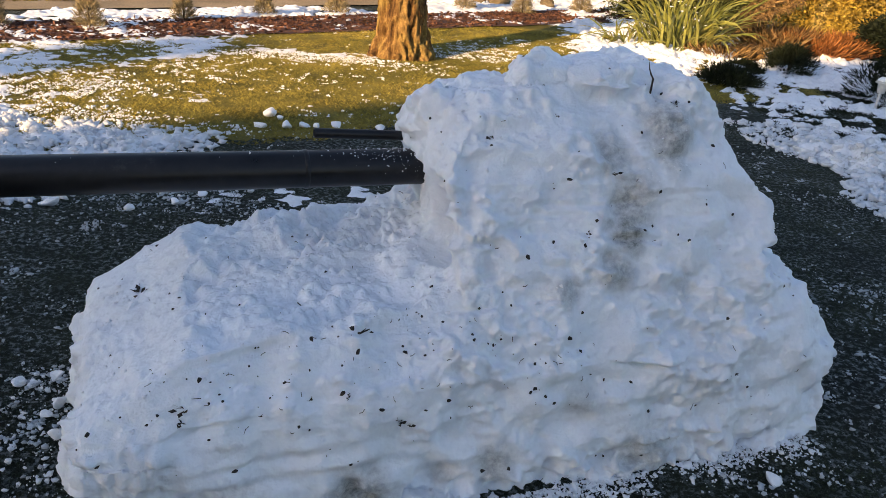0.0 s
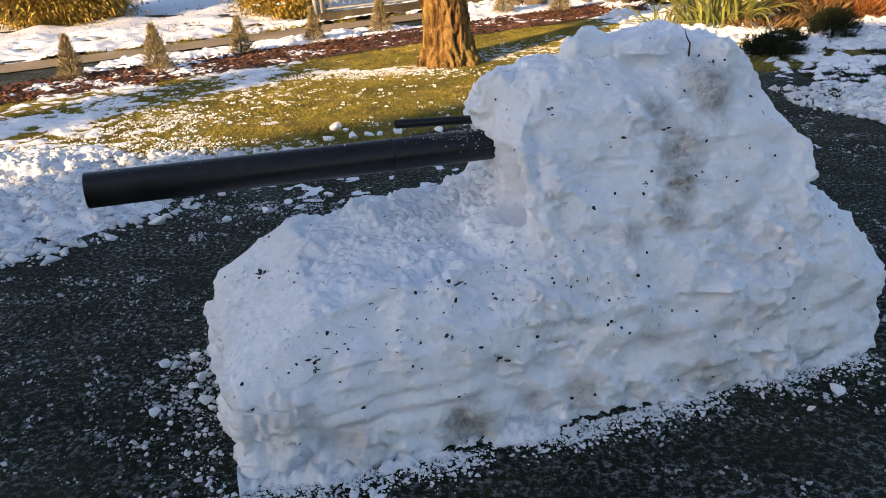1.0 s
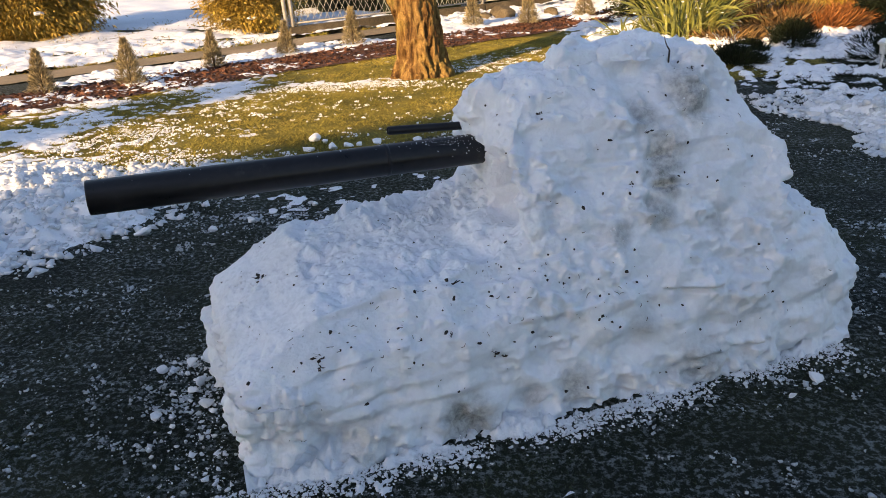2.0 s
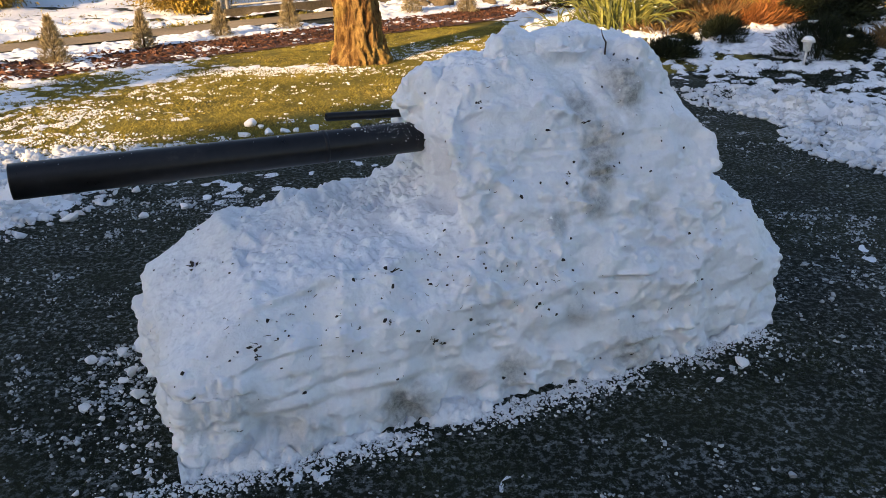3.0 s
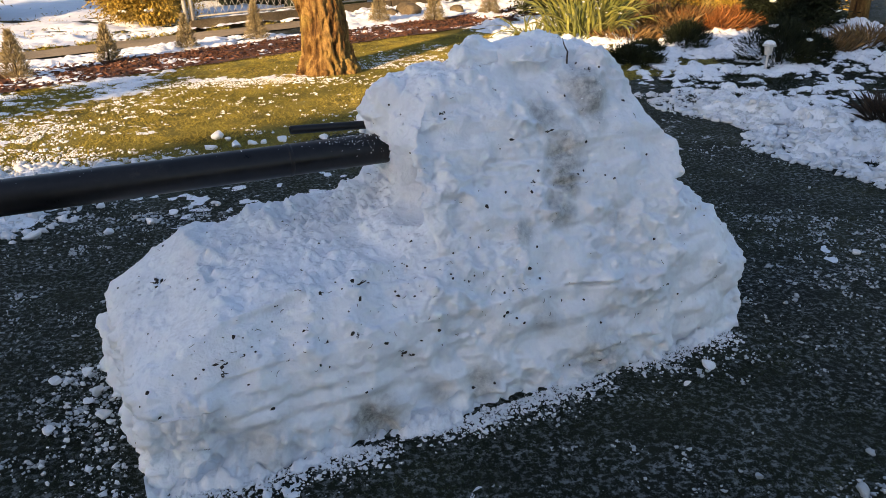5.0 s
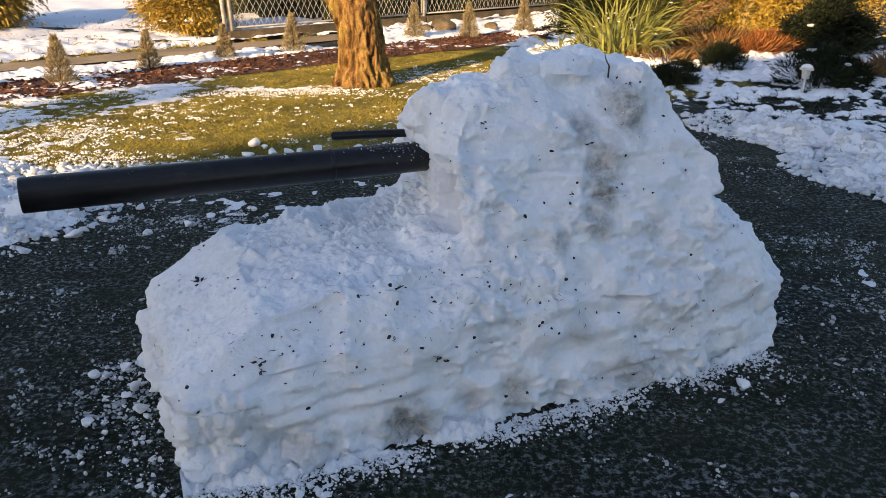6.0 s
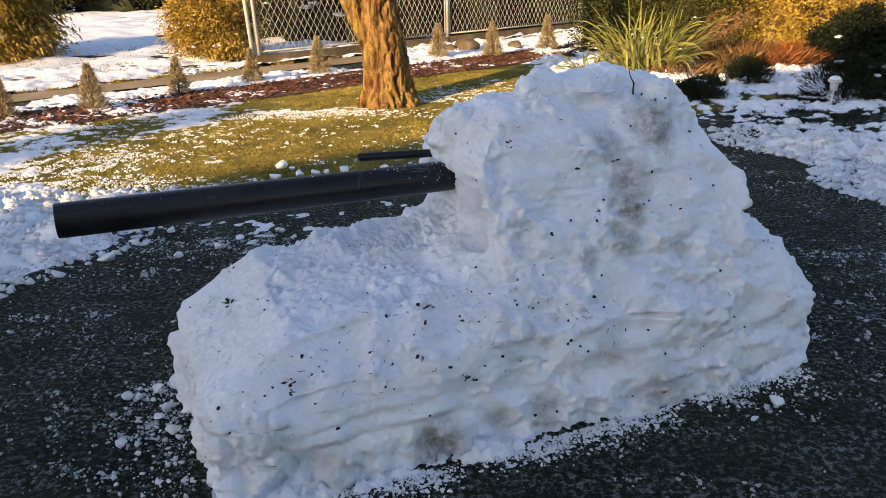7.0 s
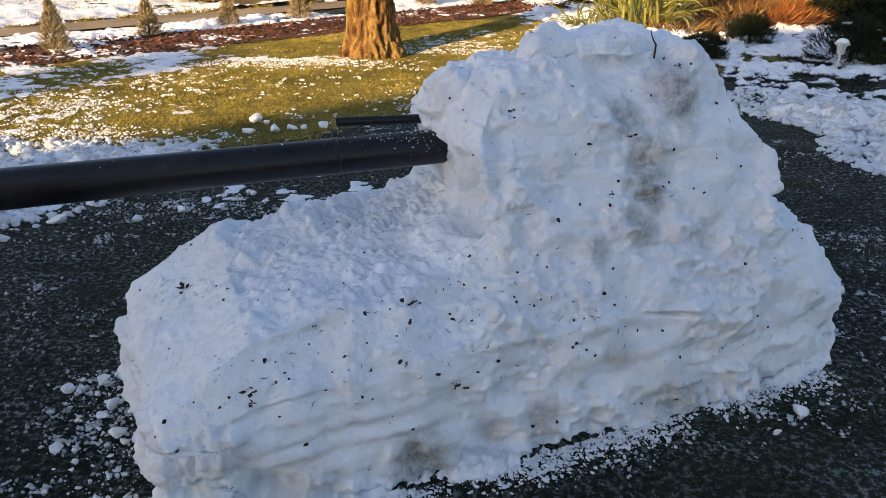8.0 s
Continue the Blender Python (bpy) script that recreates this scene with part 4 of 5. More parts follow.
# ---- litter on the tank ----
def litter():
    me = TANK_BODY.data
    n = len(me.polygons)
    cen, nor = np.zeros(n * 3), np.zeros(n * 3)
    me.polygons.foreach_get("center", cen)
    me.polygons.foreach_get("normal", nor)
    cen, nor = cen.reshape(-1, 3), nor.reshape(-1, 3)
    seen = np.where((nor[:, 1] < 0.5) & (cen[:, 1] < 0.9) & (cen[:, 2] > 0.05) & (nor @ np.array([-0.3, -0.8, 0.5]) > 0.1))[0]
    near = cen[seen]
    shoulder = seen[(near[:, 2] > 0.24) & (near[:, 2] < 0.48) & (near[:, 0] > 0.12) & (near[:, 0] < 1.3) & (near[:, 1] < 0.16)]
    pieces = []
    for k in range(330):
        i = RNG.choice(shoulder if k % 5 < 2 else seen)
        c, nn = Vector(cen[i]), Vector(nor[i])
        side = nn.cross(Vector(RNG.normal(size=3))).normalized()
        if RNG.random() < 0.20:
            l = RNG.uniform(0.006, 0.022)
            mid = c + side * l * 0.5 + nn * 0.004
            end = c + side * l + nn.cross(side) * l * RNG.uniform(-0.4, 0.4) + nn * 0.001
            pieces.append(tube([c, mid, end], [0.0010, 0.0009, 0.0006], 4))
        else:
            r = 0.0018 + 0.0075 * RNG.random() ** 2.8
            up = nn.cross(side)
            ring = [c + nn * 0.0015 + side * (r * RNG.uniform(0.5, 1.3) * math.cos(a)) + up * (r * RNG.uniform(0.4, 1.0) * math.sin(a)) for a in np.linspace(0, 5.2, 6)]
            tip = [c + nn * (0.004 + 0.3 * r)]
            pieces.append((ring + tip, [(j, (j + 1) % 6, 6) for j in range(6)]))
    v, f = joined(pieces)
    # crumbs of snow lying on the deck and the ledges
    flat_top = np.where((nor[:, 2] > 0.55) & (cen[:, 2] > 0.2))[0]
    pick = RNG.choice(flat_top, 1500)
    dens = fbm(cen[pick], 0.2, 2, 39)
    pick = pick[dens > 0.45]
    cv, cf = scatter_clods(cen[pick] + nor[pick] * 0.002, 0.0016 + 0.007 * RNG.random(len(pick)) ** 3, 1, 12)
    crumbs = new("deck_crumbs", quick_mesh("deck_crumbs", cv, cf, MAT_SNOW, True))
    crumbs.matrix_world = TANK
    tagged(crumbs, "small crumbs of snow lying on the snow tank", "snow crumbs", kind="stuff")
    ob = new("leaf_litter", mesh_from("leaf_litter", v, f, MAT_LITTER, False))
    ob.matrix_world = TANK
    tagged(ob, "dark bits of leaf, soil and grass stuck to the snow", "leaf litter", kind="stuff")
    tree = BVHTree.FromPolygons([w.co for w in me.vertices], [p.vertices[:] for p in me.polygons])

    def leaf(u, v, z, r, seed):
        c, nn, _, _ = tree.find_nearest(Vector((u, v, z)))
        rng = np.random.default_rng(seed)
        k = 9
        vv, ff = leaves(rng.normal(0, 0.35 * r, (k, 3)) * np.array([1, 1, 0.2]), rng.normal(size=(k, 3)) * np.array([1, 1, 0.3]), r * rng.uniform(0.6, 1.5, k), r * rng.uniform(0.4, 0.9, k), 0.0, seed)
        ob = new("dead_leaf", quick_mesh("dead_leaf", vv, ff, MAT_LITTER))
        ob.matrix_world = TANK @ Matrix.Translation(c + nn * 0.002) @ nn.to_track_quat('Z', 'Y').to_matrix().to_4x4() @ Matrix.Diagonal((1.4, 0.9, 1, 1))
        tagged(ob, "crumpled dark dead leaf lying on the snow", "dead leaf", group="dead leaves on the snow tank")

    for k, s in enumerate(((0.11, 0.592, 0.338, 0.019), (0.512, 0.278, 0.45, 0.0085), (0.205, 0.01, 0.34, 0.014), (0.195, 0.0, 0.31, 0.009), (0.51, 0.009, 0.33, 0.008), (0.6, 0.0, 0.33, 0.008), (0.73, -0.036, 0.26, 0.010), (0.75, -0.03, 0.245, 0.008), (1.735, 0.02, 0.253, 0.008), (0.934, 0.043, 0.263, 0.006), (1.30, 0.19, 0.62, 0.008), (1.63, 0.36, 0.92, 0.008), (1.40, 0.25, 0.80, 0.010), (0.12, -0.03, 0.11, 0.006), (1.25, 0.4, 0.9, 0.006), (1.05, 0.34, 0.88, 0.008), (1.62, 0.0, 0.19, 0.008))):
        leaf(*s, k + 3)
    pts = []
    for u, v, z in ((0.59, 0.13, 0.44), (0.63, 0.122, 0.44), (0.67, 0.115, 0.45)):
        c, nn, _, _ = tree.find_nearest(Vector((u, v, z)))
        pts.append(TANK @ (c + nn * 0.004))
    v, f = joined([tube(pts, [0.0022, 0.003, 0.0015], 6), tube([pts[1], pts[1] + Vector((0.012, 0.016, 0.006))], [0.002, 0.001], 5)])
    tagged(new("twig", mesh_from("twig", v, f, MAT_TWIG)), "short dark twig lying on the snow deck", "twig")
    c, nn, _, _ = tree.find_nearest(Vector((1.57, 0.40, 1.0)))
    b = TANK @ c
    v, f = tube([b - Vector((0, 0, 0.03)), b + Vector((0.002, 0, 0.04)), b + Vector((-0.004, 0.01, 0.05)), b + Vector((-0.010, 0.015, 0.065)), b + Vector((-0.014, 0.02, 0.085))], [0.0034, 0.003, 0.0026, 0.002, 0.001], 7)
    tagged(new("aerial_twig", mesh_from("aerial_twig", v, f, MAT_TWIG)), "thin dark twig stuck upright in the turret", "twig")


litter()


def pipe_specks():
    """Bits of snow clinging to the top of the wide pipe, most of them near the turret."""
    a, b = Vector((-1.318, 1.56, 0.745)), Vector((-0.123, 2.07, 0.727))
    d = (b - a).normalized()
    side = d.cross(Vector((0, 0, 1))).normalized()
    up = side.cross(d)
    pts, rad = [], []
    for k in range(170):
        t = 1.0 - abs(RNG.normal(0, 0.10)) if k < 150 else RNG.random()
        g = RNG.normal(0.35, 0.55) if k < 150 else RNG.normal(0.2, 0.25)
        if t < 0.02:
            continue
        pts.append((a.lerp(b, t) + (up * math.cos(g) + side * math.sin(g)) * 0.0555)[:])
        rad.append(0.0010 + 0.0028 * RNG.random() ** 2)
    v, f = scatter_clods(pts, rad, 1, 9)
    tagged(new("snow_specks", quick_mesh("snow_specks", v, f, MAT_SNOW, True)), "tiny specks of snow clinging to the black pipe", "snow crumbs", kind="stuff")


pipe_specks()


# ---- the tree ----
def remeshed(pieces, voxel, rounds):
    v, f = joined(pieces)
    rough = new("rough", mesh_from("rough", v, f, MAT_BARK))
    mod = rough.modifiers.new("voxels", 'REMESH')
    mod.mode, mod.voxel_size = 'VOXEL', voxel
    dg = bpy.context.evaluated_depsgraph_get()
    dg.update()
    me = bpy.data.meshes.new_from_object(rough.evaluated_get(dg))
    bpy.data.objects.remove(rough)
    co = np.zeros(len(me.vertices) * 3)
    me.vertices.foreach_get("co", co)
    ed = np.zeros(len(me.edges) * 2, int)
    me.edges.foreach_get("vertices", ed)
    me.vertices.foreach_set("co", relax(co.reshape(-1, 3), ed.reshape(-1, 2), rounds).ravel())
    me.update()
    return me


def tree():
    top = tagged(new("tree"), "bare tree with thick furrowed orange-brown bark, standing on the lawn", "tree")
    top.location = (-0.87, 7.86, 0)
    limbs = [
        tube([(0, 0, -0.1), (0, 0, 0.03), (0, 0, 0.16), (-0.02, 0, 0.5), (-0.07, 0, 0.95), (-0.09, 0, 1.4), (0.05, 0.05, 2.2), (0.12, 0.1, 3.2)], [0.36, 0.31, 0.262, 0.232, 0.21, 0.19, 0.16, 0.13], 20),
        tube([(-0.02, 0, 0.45), (-0.17, -0.02, 0.85), (-0.36, -0.02, 1.32), (-0.62, -0.03, 2.0), (-0.85, -0.1, 2.9)], [0.16, 0.17, 0.16, 0.14, 0.10], 16),
        tube([(0.24, -0.1, -0.08), (0.18, -0.08, 0.08), (0.12, -0.05, 0.3)], [0.13, 0.12, 0.08], 12),
        tube([(-0.22, -0.12, -0.08), (-0.17, -0.1, 0.08), (-0.1, -0.06, 0.35)], [0.14, 0.12, 0.08], 12),
    ]
    me = remeshed(limbs, 0.014, 6)
    n = len(me.vertices)
    co, no = np.zeros(n * 3), np.zeros(n * 3)
    me.vertices.foreach_get("co", co)
    me.vertex_normals.foreach_get("vector", no)
    co, no = co.reshape(-1, 3), no.reshape(-1, 3)
    st = co * np.array([1, 1, 0.22])
    ridge = 1 - np.abs(2 * fbm(st, 0.055, 3, 91) - 1) * 2.2
    d = 0.055 * (ridge - 0.5) + 0.012 * (fbm(co, 0.05, 3, 92) - 0.5) + 0.05 * (fbm(st, 0.3, 2, 93) - 0.5)
    co = co + no * d[:, None]
    me.vertices.foreach_set("co", co.ravel())
    me.polygons.foreach_set("use_smooth", np.ones(len(me.polygons), bool))
    me.materials.clear()
    me.materials.append(MAT_BARK)
    me.update()
    part("trunk", me, MAT_BARK, top)
    for s, (a, b, r) in enumerate((((0.12, 0.1, 3.1), (0.5, 0.5, 5.6), 0.12), ((0.12, 0.1, 3.1), (-0.2, 0.8, 5.4), 0.10), ((-0.85, -0.1, 2.8), (-1.5, -0.3, 5.0), 0.10), ((-0.85, -0.1, 2.8), (-1.1, 0.7, 4.8), 0.08))):
        a, b = Vector(a), Vector(b)
        pieces = [tube([a, a.lerp(b, 0.5) + Vector((0.1, 0, 0.15)), b], [r, r * 0.7, r * 0.35], 10)]
        for k in range(5):
            p = a.lerp(b, 0.3 + 0.15 * k)
            e = p + Vector((RNG.normal() * 0.6, RNG.normal() * 0.6, 0.4 + 0.6 * RNG.random()))
            pieces.append(tube([p, p.lerp(e, 0.5) + Vector((0, 0, 0.08)), e], [r * 0.4, r * 0.25, 0.008], 7))
        part("limb", mesh_from("limb", *joined(pieces), MAT_BARK), MAT_BARK, top)


tree()


# ---- foliage ----
def dome_points(rng, n, rx, ry, h, clumps, spread):
    """Points in clumps over an uneven dome, with the outward way at each."""
    a = rng.random(clumps) * 6.283
    t = rng.random(clumps) ** 0.8
    el = t * 1.45
    rr = rng.uniform(0.62, 1.05, clumps)
    c = np.stack([np.cos(a) * np.cos(el) * rx, np.sin(a) * np.cos(el) * ry, np.sin(el) * h], 1) * rr[:, None]
    k = rng.integers(clumps, size=n)
    out = np.stack([np.cos(a) * np.cos(el), np.sin(a) * np.cos(el), np.sin(el) * 0.6], 1)[k]
    p = c[k] + rng.normal(0, spread, (n, 3)) * np.array([1, 1, 0.7]) - out * rng.random(n)[:, None] * 0.25 * min(rx, ry)
    p[:, 2] = np.maximum(p[:, 2], 0.03)
    return p, out, c


CAUGHT = [quick_mesh("snow_load", CLODS[2][k][0], CLODS[2][k][1], MAT_SNOW, True) for k in range(8)]


def caught(top, points, radii):
    """Lumps of snow held by the branches of a plant."""
    for k, (p, r) in enumerate(zip(points, radii)):
        ob = new("snow_load", CAUGHT[k % 8])
        ob.parent = top
        ob.matrix_basis = Matrix.Translation(p) @ pose(0, 0, 0, 0, 0, 77 * k) @ Matrix.Diagonal((1.5 * r, 1.2 * r, 0.7 * r, 1))


def shrub(name, x, y, rx, ry, h, count, leaf, width, material, label, category, seed, droop=0.2, snow=0, core=0.72, clumps=90, core_material=None, group="", up=0.3):
    rng = np.random.default_rng(seed)
    top = tagged(new(name), label, category, group=group)
    top.location = (x, y, 0)
    p, out, cl = dome_points(rng, count, rx, ry, h, clumps, 0.10 * max(rx, h))
    d = out + rng.normal(0, 0.55, (count, 3)) + np.array([0, 0, up])
    v, f = leaves(p, d, leaf * rng.uniform(0.5, 1.4, count), width * rng.uniform(0.6, 1.4, count), droop, seed)
    part("crown", quick_mesh("crown", v, f, material), material, top)
    if core:
        bm = rock(1.0, seed, 1.0, 3)
        for w in bm.verts:
            w.co = Vector((w.co.x * rx * core, w.co.y * ry * core, max(w.co.z * h * core * 0.9, -0.05) + 0.02))
        part("inner_wood", bm, core_material or MAT_HEDGE, top)
    stem = [tube([(0, 0, -0.05), (rng.normal() * 0.03, rng.normal() * 0.03, h * 0.35), (rng.normal() * 0.05, rng.normal() * 0.05, h * 0.7)], [0.05 * h + 0.01, 0.04 * h + 0.006, 0.01], 7)]
    part("stem", mesh_from("stem", *joined(stem), MAT_TWIG), MAT_TWIG, top)
    if snow:
        i = rng.choice(len(cl), min(snow, len(cl)), replace=False)
        caught(top, cl[i] * 1.06 + np.array([0, 0, 0.02]), rng.uniform(0.05, 0.14, len(i)) * min(1.0, 0.3 + rx * 0.6))
    return top


shrub("golden_juniper", -8.75, 13.3, 1.55, 1.3, 2.2, 80000, 0.075, 0.032, MAT_THUJA, "golden juniper with drooping branches and lumps of snow", "juniper", 201, 0.9, 14, 0.6, 150, MAT_THUJA)
shrub("golden_juniper", -4.30, 13.1, 0.74, 0.7, 1.5, 64000, 0.060, 0.026, MAT_THUJA, "rounded golden juniper half covered with snow", "juniper", 202, 0.5, 34, 0.62, 110, MAT_THUJA)
shrub("spreading_conifer", -2.9, 16.0, 1.25, 1.0, 1.6, 15000, 0.13, 0.032, MAT_HEDGE, "dark green spreading conifer laden with snow behind the fence", "conifer", 203, 0.4, 34, 0.75, 100)
shrub("spreading_conifer", -4.9, 17.2, 1.3, 1.0, 1.7, 12000, 0.13, 0.032, MAT_HEDGE, "dark green spreading conifer behind the fence", "conifer", 204, 0.4, 8, 0.75, 100)
for k in range(6):
    qx, qy = place(8.6 + 1.05 * k, 12.6 + 0.25 * (k % 2))
    shrub("hedge_conifer", qx, qy, 0.85, 0.8, 2.9, 9000, 0.14, 0.035, MAT_HEDGE, "tall dark green hedge conifer behind the fence", "conifer", 210 + k, 0.3, 0, 0.85, 80, group="dark hedge behind the fence")
for k, (x, y, r, h, m, cat) in enumerate(((3.7, 12.4, 0.8, 2.3, MAT_DARK_THUJA, "dark green"), (4.9, 12.3, 0.85, 2.4, MAT_THUJA, "golden"), (6.3, 12.6, 0.95, 2.6, MAT_THUJA, "golden"), (2.75, 13.0, 0.75, 2.2, MAT_DARK_THUJA, "dark green"))):
    shrub("thuja", x, y, r, r, h, 60000, 0.060, 0.024, m, cat + " thuja hedge plant behind dry grasses", "thuja", 220 + k, 0.25, 3 if k > 1 else 0, 0.6, 130, m, group="thuja hedge")
shrub("dark_shrub", 5.25, 10.05, 0.62, 0.6, 0.72, 26000, 0.07, 0.020, MAT_HEDGE, "broad dark evergreen shrub standing in the shade", "shrub", 230, 0.2, 4, 0.6, 90)
for k, (x, y, r, h) in enumerate(((3.35, 8.75, 0.32, 0.28), (2.75, 8.3, 0.2, 0.14), (3.95, 7.55, 0.42, 0.42), (4.45, 7.95, 0.28, 0.26), (2.45, 7.75, 0.3, 0.16))):
    shrub("heather", x, y, r, r, h, 5200, 0.075, 0.008, MAT_HEDGE, "low dark heather cushion poking through the snow", "heather", 240 + k, 0.1, 3 if k > 1 else 0, 0, 60, group="heathers in the bed", up=0.9)


def young_conifer(x, y, h, seed):
    rng = np.random.default_rng(seed)
    top = tagged(new("young_conifer"), "small dry brownish young conifer planted in the mulch", "conifer", group="row of young conifers")
    top.location = (x, y, 0)
    n = int(2100 * h / 0.45)
    t = rng.random(n) ** 1.25
    a = rng.random(n) * 6.283
    wav = 0.75 + 0.5 * rng.random(n)
    rad = 0.30 * h * (1 - t) ** 0.85 * wav * np.sqrt(rng.random(n))
    p = np.stack([np.cos(a) * rad, np.sin(a) * rad, 0.03 + t * h * 0.95], 1)
    d = np.stack([np.cos(a), np.sin(a), 0.9 + 0.8 * t], 1) + rng.normal(0, 0.3, (n, 3))
    v, f = leaves(p, d, rng.uniform(0.03, 0.075, n) * (h / 0.45) ** 0.5, rng.uniform(0.006, 0.012, n), 0.1, seed)
    part("crown", quick_mesh("crown", v, f, MAT_FIR), MAT_FIR, top)
    part("stem", mesh_from("stem", *tube([(0, 0, -0.04), (0, 0, h * 0.5), (0.004, 0, h)], [0.012, 0.008, 0.002], 6), MAT_TWIG), MAT_TWIG, top)


for k, (x, y, h) in enumerate(((-5.0, 7.5, 0.46), (-4.17, 7.86, 0.50), (-3.55, 8.85, 0.44), (-2.86, 9.75, 0.42), (-2.08, 10.45, 0.50), (-0.42, 12.05, 0.52), (0.45, 12.05, 0.52), (1.40, 12.75, 0.55))):
    young_conifer(x, y, h, 300 + k)


# ---- strap-leaved clump, plume and dry grass ----
def ribbon(base, yaw, lift, length, width, sag, turn=0.0):
    """A long strap leaf that arches over."""
    pts, k = [], 7
    d = Vector((math.cos(yaw), math.sin(yaw), 0))
    side = Vector((-d.y, d.x, 0))
    p, ang = Vector(base), lift
    verts, faces = [], []
    for i in range(k):
        t = i / (k - 1)
        w = width * (0.65 + 0.9 * t) * (1 - t ** 2.2) * 0.5 + 0.0008
        s2 = (side * math.cos(turn * t) + Vector((0, 0, 1)) * math.sin(turn * t)) * w
        verts += [p - s2, p + Vector((0, 0, -w * 0.4)), p + s2]
        step = length / (k - 1)
        p = p + (d * math.cos(ang) + Vector((0, 0, 1)) * math.sin(ang)) * step
        ang -= sag / (k - 1) * (0.4 + 1.2 * t)
    for i in range(k - 1):
        a = i * 3
        faces += [(a, a + 1, a + 4, a + 3), (a + 1, a + 2, a + 5, a + 4)]
    return verts, faces


def strap_clump(name, x, y, r, count, length, width, material, label, category, seed, sag=1.2, lift=(0.7, 1.5), snow=0, leaf_name="leaf"):
    rng = np.random.default_rng(seed)
    top = tagged(new(name), label, category)
    top.location = (x, y, 0)
    for k in range(count):
        a, q = rng.random() * 6.283, r * math.sqrt(rng.random()) * 0.6
        v, f = ribbon((q * math.cos(a), q * math.sin(a), -0.01), a + rng.normal(0, 0.6), rng.uniform(*lift), length * rng.uniform(0.5, 1.15), width * rng.uniform(0.6, 1.3), sag * rng.uniform(0.2, 1.9), rng.normal(0, 1.2))
        part(leaf_name, mesh_from(leaf_name, v, f, material), material, top)
    if snow:
        pts = np.stack([rng.normal(0, r * 0.6, snow), rng.normal(0, r * 0.5, snow), rng.uniform(0.2, length * 0.7, snow)], 1)
        caught(top, pts, rng.uniform(0.012, 0.035, snow))
    return top


strap_clump("strap_leaf_clump", 2.35, 9.95, 0.75, 210, 0.95, 0.034, MAT_BLADE, "clump of long yellow-green strap leaves bent by snow", "garden plant", 400, 1.3, (0.75, 1.55), 26)
strap_clump("strap_leaf_clump", 1.75, 10.1, 0.4, 60, 0.6, 0.025, MAT_BLADE, "low clump of yellowish strap leaves lying over snow", "garden plant", 401, 1.6, (0.2, 1.2), 4)
strap_clump("dark_yucca", 5.55, 6.7, 0.8, 380, 0.62, 0.032, MAT_HEDGE, "dark dense clump of drooping leaves in the shade", "garden plant", 402, 1.5, (0.5, 1.5), 6)


def tuft(name, x, y, r, h, count, material, label, category, seed, spread=0.5, width=0.009, tilt=(0, 0)):
    rng = np.random.default_rng(seed)
    a, q = rng.random(count) * 6.283, r * np.sqrt(rng.random(count))
    base = np.stack([np.cos(a) * q, np.sin(a) * q, np.zeros(count)], 1)
    d = np.stack([np.cos(a) * spread + tilt[0], np.sin(a) * spread + tilt[1], np.ones(count)], 1) + rng.normal(0, 0.3, (count, 3))
    v, f = leaves(base, d, h * rng.uniform(0.4, 1.15, count), width * rng.uniform(0.5, 1.5, count), 0.25, seed)
    top = tagged(new(name), label, category)
    top.location = (x, y, 0)
    part("tuft", quick_mesh("tuft", v, f, material), material, top)
    return top


tuft("dry_grass", 4.35, 10.4, 0.45, 0.42, 4200, MAT_RUST, "rust-orange tuft of dry ornamental grass", "ornamental grass", 410, 0.6, 0.006)
tuft("dry_grass", 4.95, 10.6, 0.3, 0.40, 2200, MAT_RUST, "rust-orange tuft of dry ornamental grass", "ornamental grass", 411, 0.5)
tuft("dry_grass", 3.75, 10.4, 0.35, 0.5, 900, MAT_FERN, "pale brown tuft of withered stalks", "ornamental grass", 412, 0.35)
tuft("dry_grass", 2.9, 9.65, 0.4, 0.28, 900, MAT_FERN, "pale brown tuft of withered stalks in snow", "ornamental grass", 413, 0.8)
tuft("lavender_tuft", 3.58, 4.9, 0.10, 0.34, 480, MAT_TWIG, "dark grey-brown lavender tuft standing in snow", "lavender", 414, 0.25, 0.006)
tuft("lavender_tuft", 4.9, 8.3, 0.3, 0.32, 500, MAT_FERN, "thin withered stalks standing in snow", "withered plant", 415, 0.3, 0.006)
tuft("lavender_tuft", 5.6, 8.6, 0.35, 0.36, 500, MAT_FERN, "thin withered stalks standing in snow", "withered plant", 416, 0.3, 0.006)


def plume(x, y, seed):
    """A withered flower plume that leans over."""
    rng = np.random.default_rng(seed)
    top = tagged(new("withered_plume"), "withered brown flower plume leaning over the clump", "withered plant")
    top.location = (x, y, 0)
    for s in range(7):
        d = Vector((0.75 + rng.normal() * 0.15, rng.normal() * 0.2, 0.75))
        e = d * rng.uniform(0.75, 1.0)
        b = Vector((rng.normal() * 0.08, rng.normal() * 0.08, 0))
        pts = [b, b + e * 0.5 + Vector((0, 0, 0.08)), b + e]
        pieces = [tube(pts, [0.006, 0.005, 0.002], 5)]
        n = 260
        t = rng.uniform(0.35, 1.0, n)
        base = np.array([list(b.lerp(b + e, float(q)) + Vector((0, 0, 0.08 * math.sin(math.pi * float(q))))) for q in t])
        v, f = leaves(base, rng.normal(0, 1, (n, 3)) + np.array(d) * 0.7, rng.uniform(0.03, 0.11, n), rng.uniform(0.008, 0.018, n), 0.4, seed + s)
        o = len(pieces[0][0])
        part("plume", quick_mesh("plume", v, f, MAT_FERN), MAT_FERN, top)
        part("stalk", mesh_from("stalk", *pieces[0], MAT_FERN), MAT_FERN, top)


